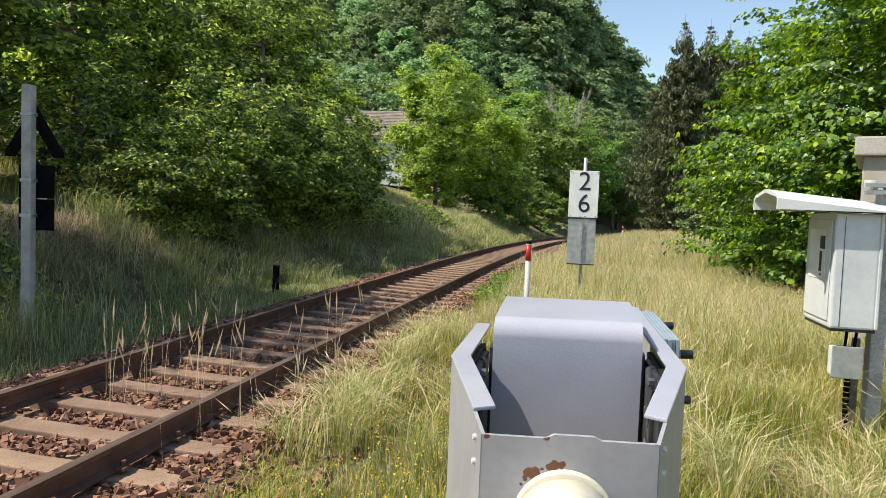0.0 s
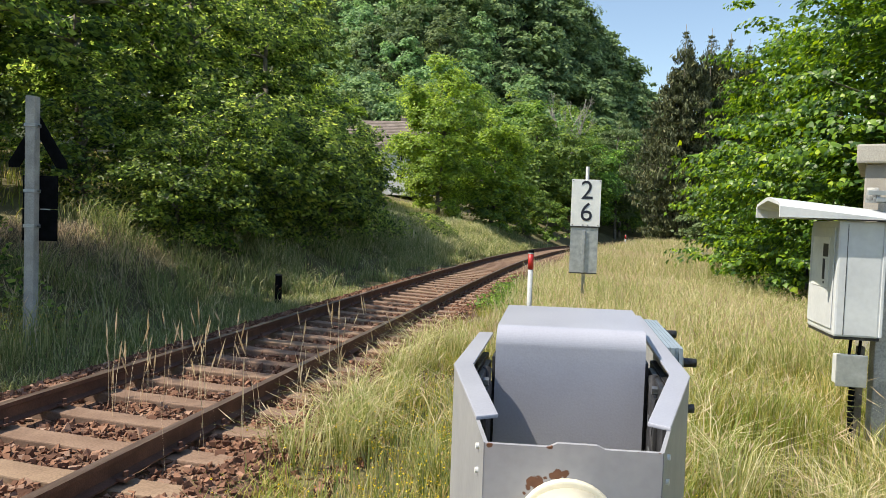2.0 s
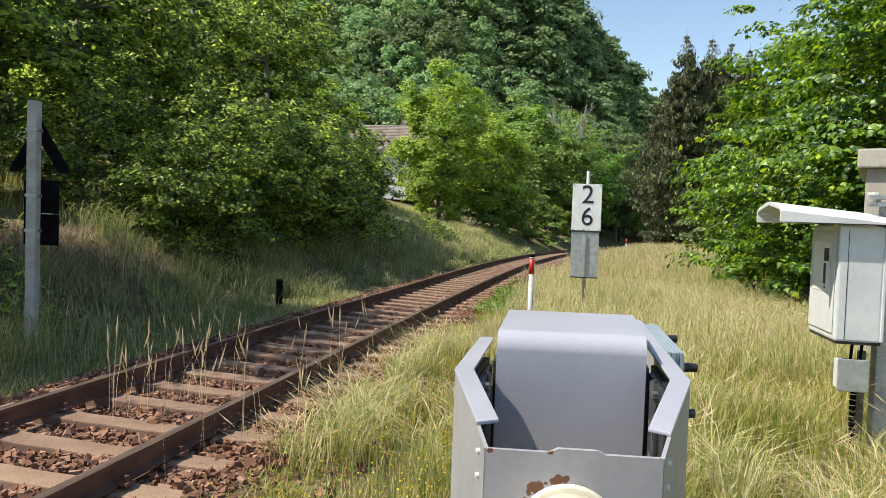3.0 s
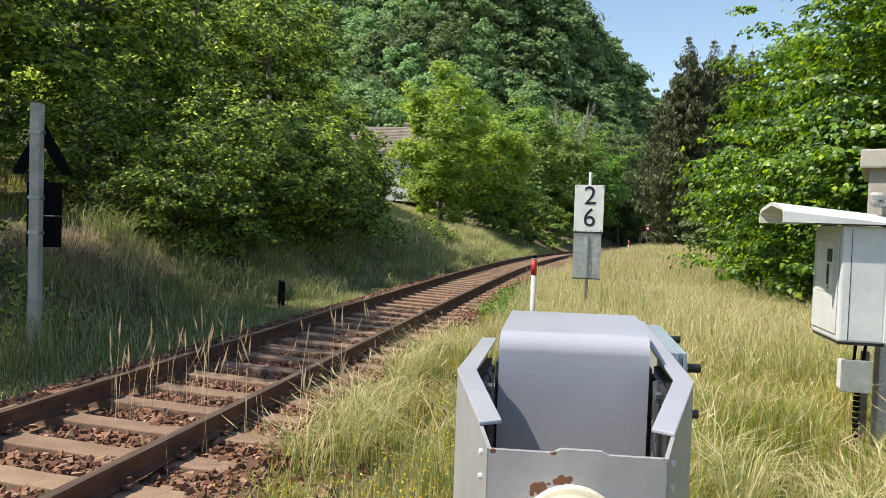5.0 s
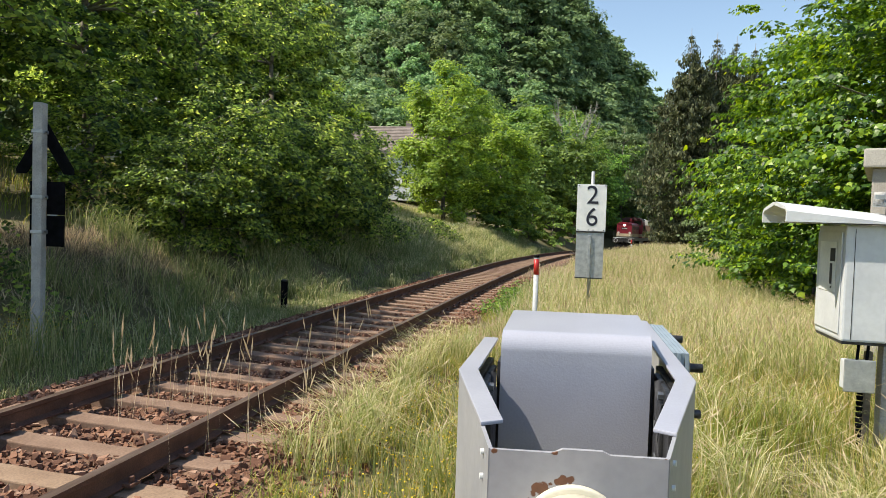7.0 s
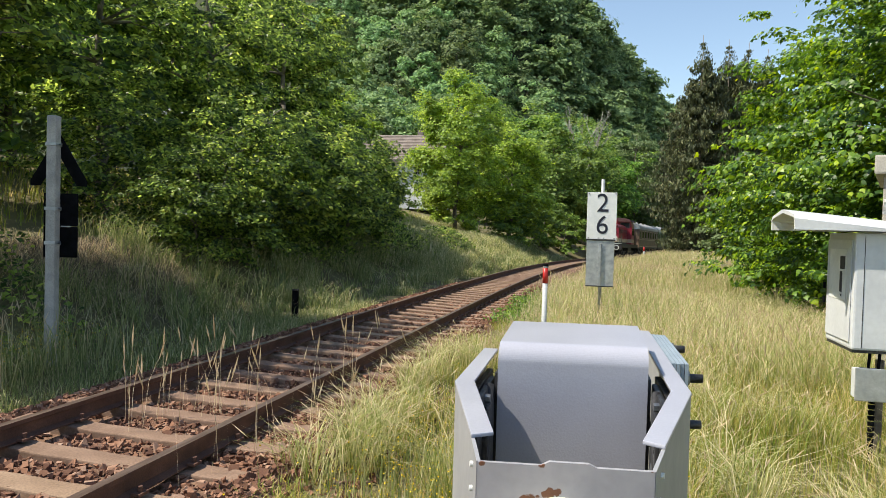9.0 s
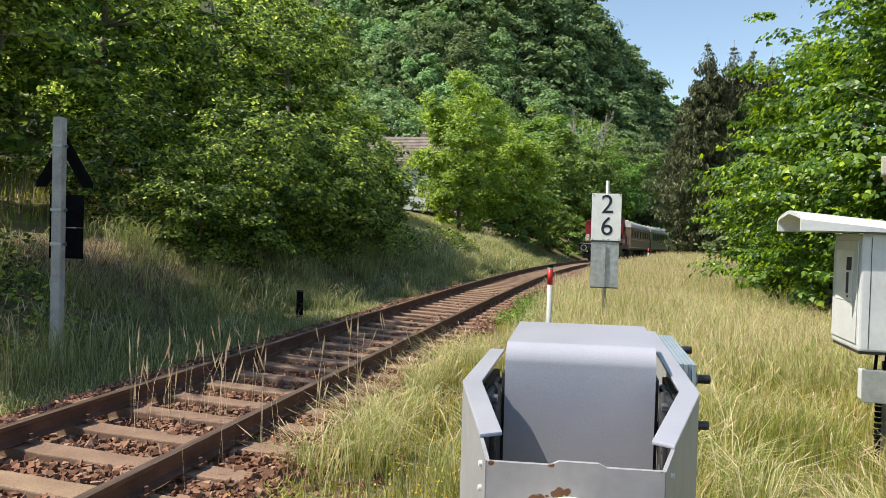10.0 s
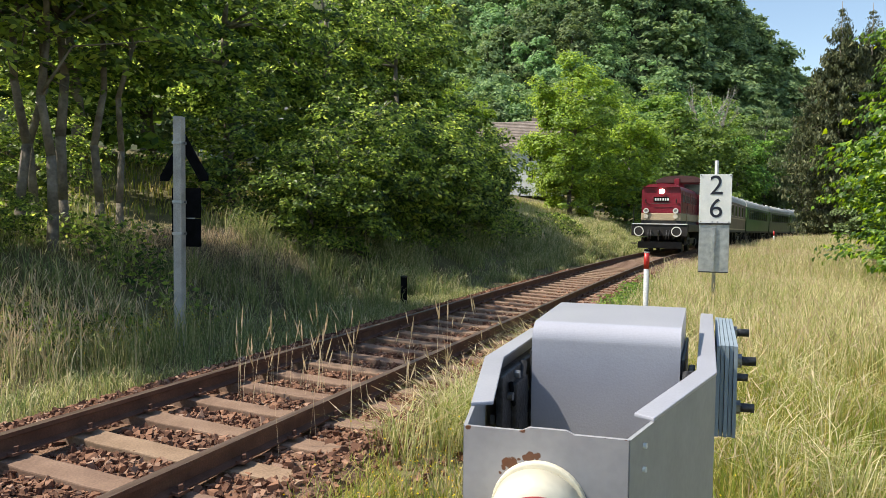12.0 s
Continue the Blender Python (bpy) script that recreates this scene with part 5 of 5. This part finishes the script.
def locomotive():
    root = thing("locomotive", "wine-red diesel locomotive with ivory stripe and lit headlamp", "locomotive")
    part("underframe", box(-1.35, 1.35, -6.55, 6.55, 1.05, 1.42), LOCOBLACK, root, bevel=0.03)
    for out in (-1, 1):
        part("buffer_beam", box(-1.32, 1.32, out * 6.5, out * 6.62, 0.82, 1.38), LOCOBLACK, root, bevel=0.02)
        buffers(root, out * 6.6, out)
        part("deck_edge", box(-1.30, 1.30, out * 6.56, out * 6.66, 1.385, 1.43), WHITEPAINT, root, "white running-board edge")
        part("coupling_hook", box(-0.05, 0.05, out * 6.62, out * 6.95, 0.98, 1.1), DARKSTEEL, root, bevel=0.01)
        part("chain", rod((0, out * 6.85, 1.0), (0.02, out * 6.8, 0.62), 0.035), DARKSTEEL, root)
        for x in (-0.5, -0.38, 0.38, 0.5):
            part("brake_hose", rod((x, out * 6.66, 1.12), (x * 0.95, out * 6.82, 0.68), 0.028), DARKSTEEL, root, smooth=True)
        part("rail_guard", box(-1.05, 1.05, out * 6.35, out * 6.40, 0.22, 0.55), LOCOBLACK, root, bevel=0.02)
        for side in (-1, 1):
            part("step", box(side * 1.12, side * 1.34, out * 6.2, out * 6.5, 0.42, 0.47), LOCOBLACK, root)
            part("handrail", rod((side * 1.25, out * 6.5, 1.42), (side * 1.25, out * 6.5, 2.3), 0.018), LOCOBLACK, root)
    # hoods front and rear: rounded tops
    for lo, hi in ((-6.25, -0.1), (2.3, 6.25)):
        w = 0.93
        prof = [(-w, 1.95), (w, 1.95), (w, 3.05), (w - 0.10, 3.22), (w - 0.32, 3.34), (0, 3.40), (-w + 0.32, 3.34), (-w + 0.10, 3.22), (-w, 3.05)]
        part("hood", prism(prof, "y", lo, hi), LOCORED, root, "wine-red engine hood", bevel=0.05)
        part("hood_stripe", box(-w - 0.012, w + 0.012, lo - 0.012, hi + 0.012, 1.58, 1.945), LOCOCREAM, root, "ivory stripe round the hood foot", bevel=0.03)
        part("hood_foot", box(-w - 0.006, w + 0.006, lo - 0.006, hi + 0.006, 1.42, 1.578), LOCOBLACK, root)
        front = lo if lo < -1 else hi
        sg = -1 if front < 0 else 1
        part("visor", box(-w + 0.02, w - 0.02, front + sg * 0.0, front + sg * 0.10, 3.20, 3.235), LOCORED, root, bevel=0.008)
        part("top_lamp", rod((0.02, front + sg * 0.01, 3.0), (0.02, front + sg * 0.09, 3.0), 0.13, 0.12, 20), LAMP if sg < 0 else LAMPDIM, root, "lit round headlamp" if sg < 0 else "")
        for side in (-1, 1):
            part("lamp_ring", ring((side * 0.70, front + sg * 0.02, 2.05), (0, sg, 0), 0.13, 0.045, 20, depth=0.07), WHITEPAINT, root, "white marker lamp ring")
            part("marker_lamp", rod((side * 0.70, front + sg * 0.01, 2.05), (side * 0.70, front + sg * 0.05, 2.05), 0.085, seg=16), LAMPDIM, root)
            part("lower_lamp", rod((side * 0.70, front + sg * 0.02, 1.78), (side * 0.70, front + sg * 0.08, 1.78), 0.12, 0.11, 16), LAMPDIM, root, "amber-white lower lamp")
            part("hand_hook", rod((side * 0.72, front + sg * 0.03, 2.45), (side * 0.72, front + sg * 0.10, 2.62), 0.03, seg=8), DARKSTEEL, root)
        part("number_plate", box(-0.36, 0.36, front, front + sg * 0.035, 2.50, 2.72), BLACKPAINT, root, bevel=0.006)
        for k in range(6):
            x = -0.29 + 0.112 * k + (0.02 if k > 2 else 0)
            part("plate_bar", box(x, x + 0.07, front + sg * 0.035, front + sg * 0.042, 2.55, 2.67), WHITEPAINT, root)
        part("lower_rail", rod((-0.45, front + sg * 0.07, 2.40), (0.45, front + sg * 0.07, 2.40), 0.014), LOCOBLACK, root)
        for side in (-1, 1):
            for k in range(int((hi - lo) / 0.95)):
                y = lo + 0.4 + 0.95 * k
                dr = part("hood_door", box(side * (w + 0.001), side * (w + 0.014), y, y + 0.85, 2.0, 3.0), LOCORED, root, bevel=0.005)
                part("louvre", box(side * (w + 0.014), side * (w + 0.026), y + 0.12, y + 0.73, 2.5, 2.85), LOCOROOF, dr, bevel=0.006)
    part("exhaust_stack", box(-0.16, 0.10, -1.2, -0.7, 3.3, 3.95), LOCORED, root, "red exhaust stack", bevel=0.03)
    # cab
    prof = [(-1.42, 1.42), (1.42, 1.42), (1.42, 3.1), (1.28, 3.78), (-1.28, 3.78), (-1.42, 3.1)]
    part("cab", prism(prof, "y", -0.1, 2.3), LOCORED, root, "wine-red driver's cab", bevel=0.03)
    roof = [(-1.34, 3.78), (1.34, 3.78), (1.26, 3.95), (0.8, 4.12), (0, 4.18), (-0.8, 4.12), (-1.26, 3.95)]
    part("cab_roof", prism(roof, "y", -0.35, 2.5), LOCOROOF, root, "dark red curved cab roof", bevel=0.02)
    part("cab_stripe", box(-1.435, 1.435, -0.115, 2.315, 1.58, 1.945), LOCOCREAM, root)
    for out, y in ((-1, -0.1), (1, 2.3)):
        for side in (-1, 1):
            fr = part("cab_window", box(side * 0.22, side * 1.20, y, y + out * 0.03, 3.1, 3.70), LOCOROOF, root, bevel=0.01)
            part("pane", box(side * 0.29, side * 1.13, y + out * 0.03, y + out * 0.04, 3.17, 3.64), GLASS, fr)
    for side in (-1, 1):
        fr = part("side_window", box(side * 1.40, side * 1.43, 0.3, 1.9, 2.35, 3.1), LOCOROOF, root, bevel=0.01)
        part("pane", box(side * 1.43, side * 1.44, 0.4, 1.05, 2.42, 3.03), GLASS, fr)
        part("pane", box(side * 1.43, side * 1.44, 1.15, 1.8, 2.42, 3.03), GLASS, fr)
        part("fuel_tank", box(side * 0.5, side * 1.25, -1.4, 1.6, 0.45, 1.04), LOCOBLACK, root, bevel=0.05)
    bogie(root, -3.5, 2.3)
    bogie(root, 3.5, 2.3)
    return root


def coach(length, paint, label, stripe=None, windows=9):
    root = thing("passenger_coach", label, "railway coach", group="coaches")
    w, hl = 1.40, length / 2 - 0.4
    prof = [(-w, 1.15), (w, 1.15), (w + 0.02, 2.0), (w, 3.25), (-w, 3.25), (-w - 0.02, 2.0)]
    part("body", prism(prof, "y", -hl, hl), paint, root, bevel=0.03)
    arc = [(-w - 0.03, 3.24)] + [((w + 0.03) * -math.cos(math.pi * k / 12), 3.26 + 0.78 * math.sin(math.pi * k / 12) ** 0.8) for k in range(1, 12)] + [(w + 0.03, 3.24)]
    part("roof", prism(arc, "y", -hl - 0.05, hl + 0.05), COACHROOF, root, "pale grey arched roof", bevel=0.02)
    for k in range(5):
        y = -hl + (k + 0.5) * 2 * hl / 5
        part("roof_vent", rod((0.3, y, 3.98), (0.3, y, 4.13), 0.16, 0.13, 12), COACHROOF, root, smooth=True)
    part("sill_beam", box(-w - 0.03, w + 0.03, -hl, hl, 1.0, 1.16), LOCOBLACK, root, bevel=0.01)
    for side in (-1, 1):
        if stripe:
            part("stripe", box(side * (w + 0.015), side * (w + 0.03), -hl + 0.02, hl - 0.02, 2.02, 2.10), stripe, root)
            part("stripe", box(side * (w + 0.012), side * (w + 0.028), -hl + 0.02, hl - 0.02, 1.20, 1.28), stripe, root)
        step = (2 * hl - 3.0) / windows
        for k in range(windows):
            y = -hl + 1.5 + step * (k + 0.5)
            ww = min(0.6, step * 0.38)
            fr = part("window", box(side * (w - 0.01), side * (w + 0.03), y - ww, y + ww, 2.18, 3.08), LOCOBLACK if paint is COACHGREEN else LOCOCREAM, root, bevel=0.02)
            part("pane", box(side * (w + 0.03), side * (w + 0.038), y - ww + 0.07, y + ww - 0.07, 2.26, 3.0), GLASS, fr)
        for y in (-hl + 0.75, hl - 0.75):
            dr = part("door", box(side * (w + 0.005), side * (w + 0.022), y - 0.42, y + 0.42, 1.2, 3.15), paint, root, bevel=0.01)
            part("pane", box(side * (w + 0.022), side * (w + 0.03), y - 0.24, y + 0.24, 2.3, 2.98), GLASS, dr)
    for out in (-1, 1):
        part("gangway", box(-0.55, 0.55, out * hl, out * (hl + 0.36), 1.2, 3.2), LOCOBLACK, root, bevel=0.04)
        buffers(root, out * (hl - 0.08), out)
    bogie(root, -hl + 2.6, 2.4)
    bogie(root, hl - 2.6, 2.4)
    return root


TRAIN = []
loco = locomotive()
TRAIN.append((loco, 7.1, 3.5))
place = 14.2
for paint, label, stripe, ln, wn_ in ((COACHBROWN, "umber-brown passenger coach with ivory lines and grey roof", LOCOCREAM, 17.5, 6), (COACHGREEN, "bottle-green passenger coach with grey roof", None, 17.0, 9), (COACHGREEN, "bottle-green passenger coach with grey roof", None, 17.0, 9), (COACHGREEN, "bottle-green passenger coach with grey roof", None, 17.0, 9)):
    TRAIN.append((coach(ln, paint, label, stripe, wn_), place + ln / 2, ln / 2 - 3.0))
    place += ln

FRONT_AT_END, SPEED = 34.6, 11.3


def motions():
    """The train runs along the curve towards the viewpoint; its wheels roll."""
    for ob, back, pivot in TRAIN:
        rows = []
        for k in range(25):
            t = 0.5 * k
            s = FRONT_AT_END + SPEED * (12 - t) + 1.0 * math.sin(math.pi * max(0.0, min(1.0, (12 - t) / 4.5))) ** 2 + back
            ax, ay, _ = on_track(s - pivot)
            bx, by, _ = on_track(s + pivot)
            za, zb = float(dip(s - pivot)), float(dip(s + pivot))
            rows.append((t, pose((ax + bx) / 2, (ay + by) / 2, CANT / 2 + (za + zb) / 2, math.degrees(math.atan2(zb - za, 2 * pivot)), 0, -math.degrees(math.atan2(bx - ax, by - ay)))))
        walk(ob, rows)
    per = math.degrees(SPEED / 0.5)
    for ob, y in TURNING:
        walk(ob, [(t / 15, pose(0, y, 0.5) @ Matrix.Rotation(radians(per * t / 15), 4, "X")) for t in range(181)])


motions()
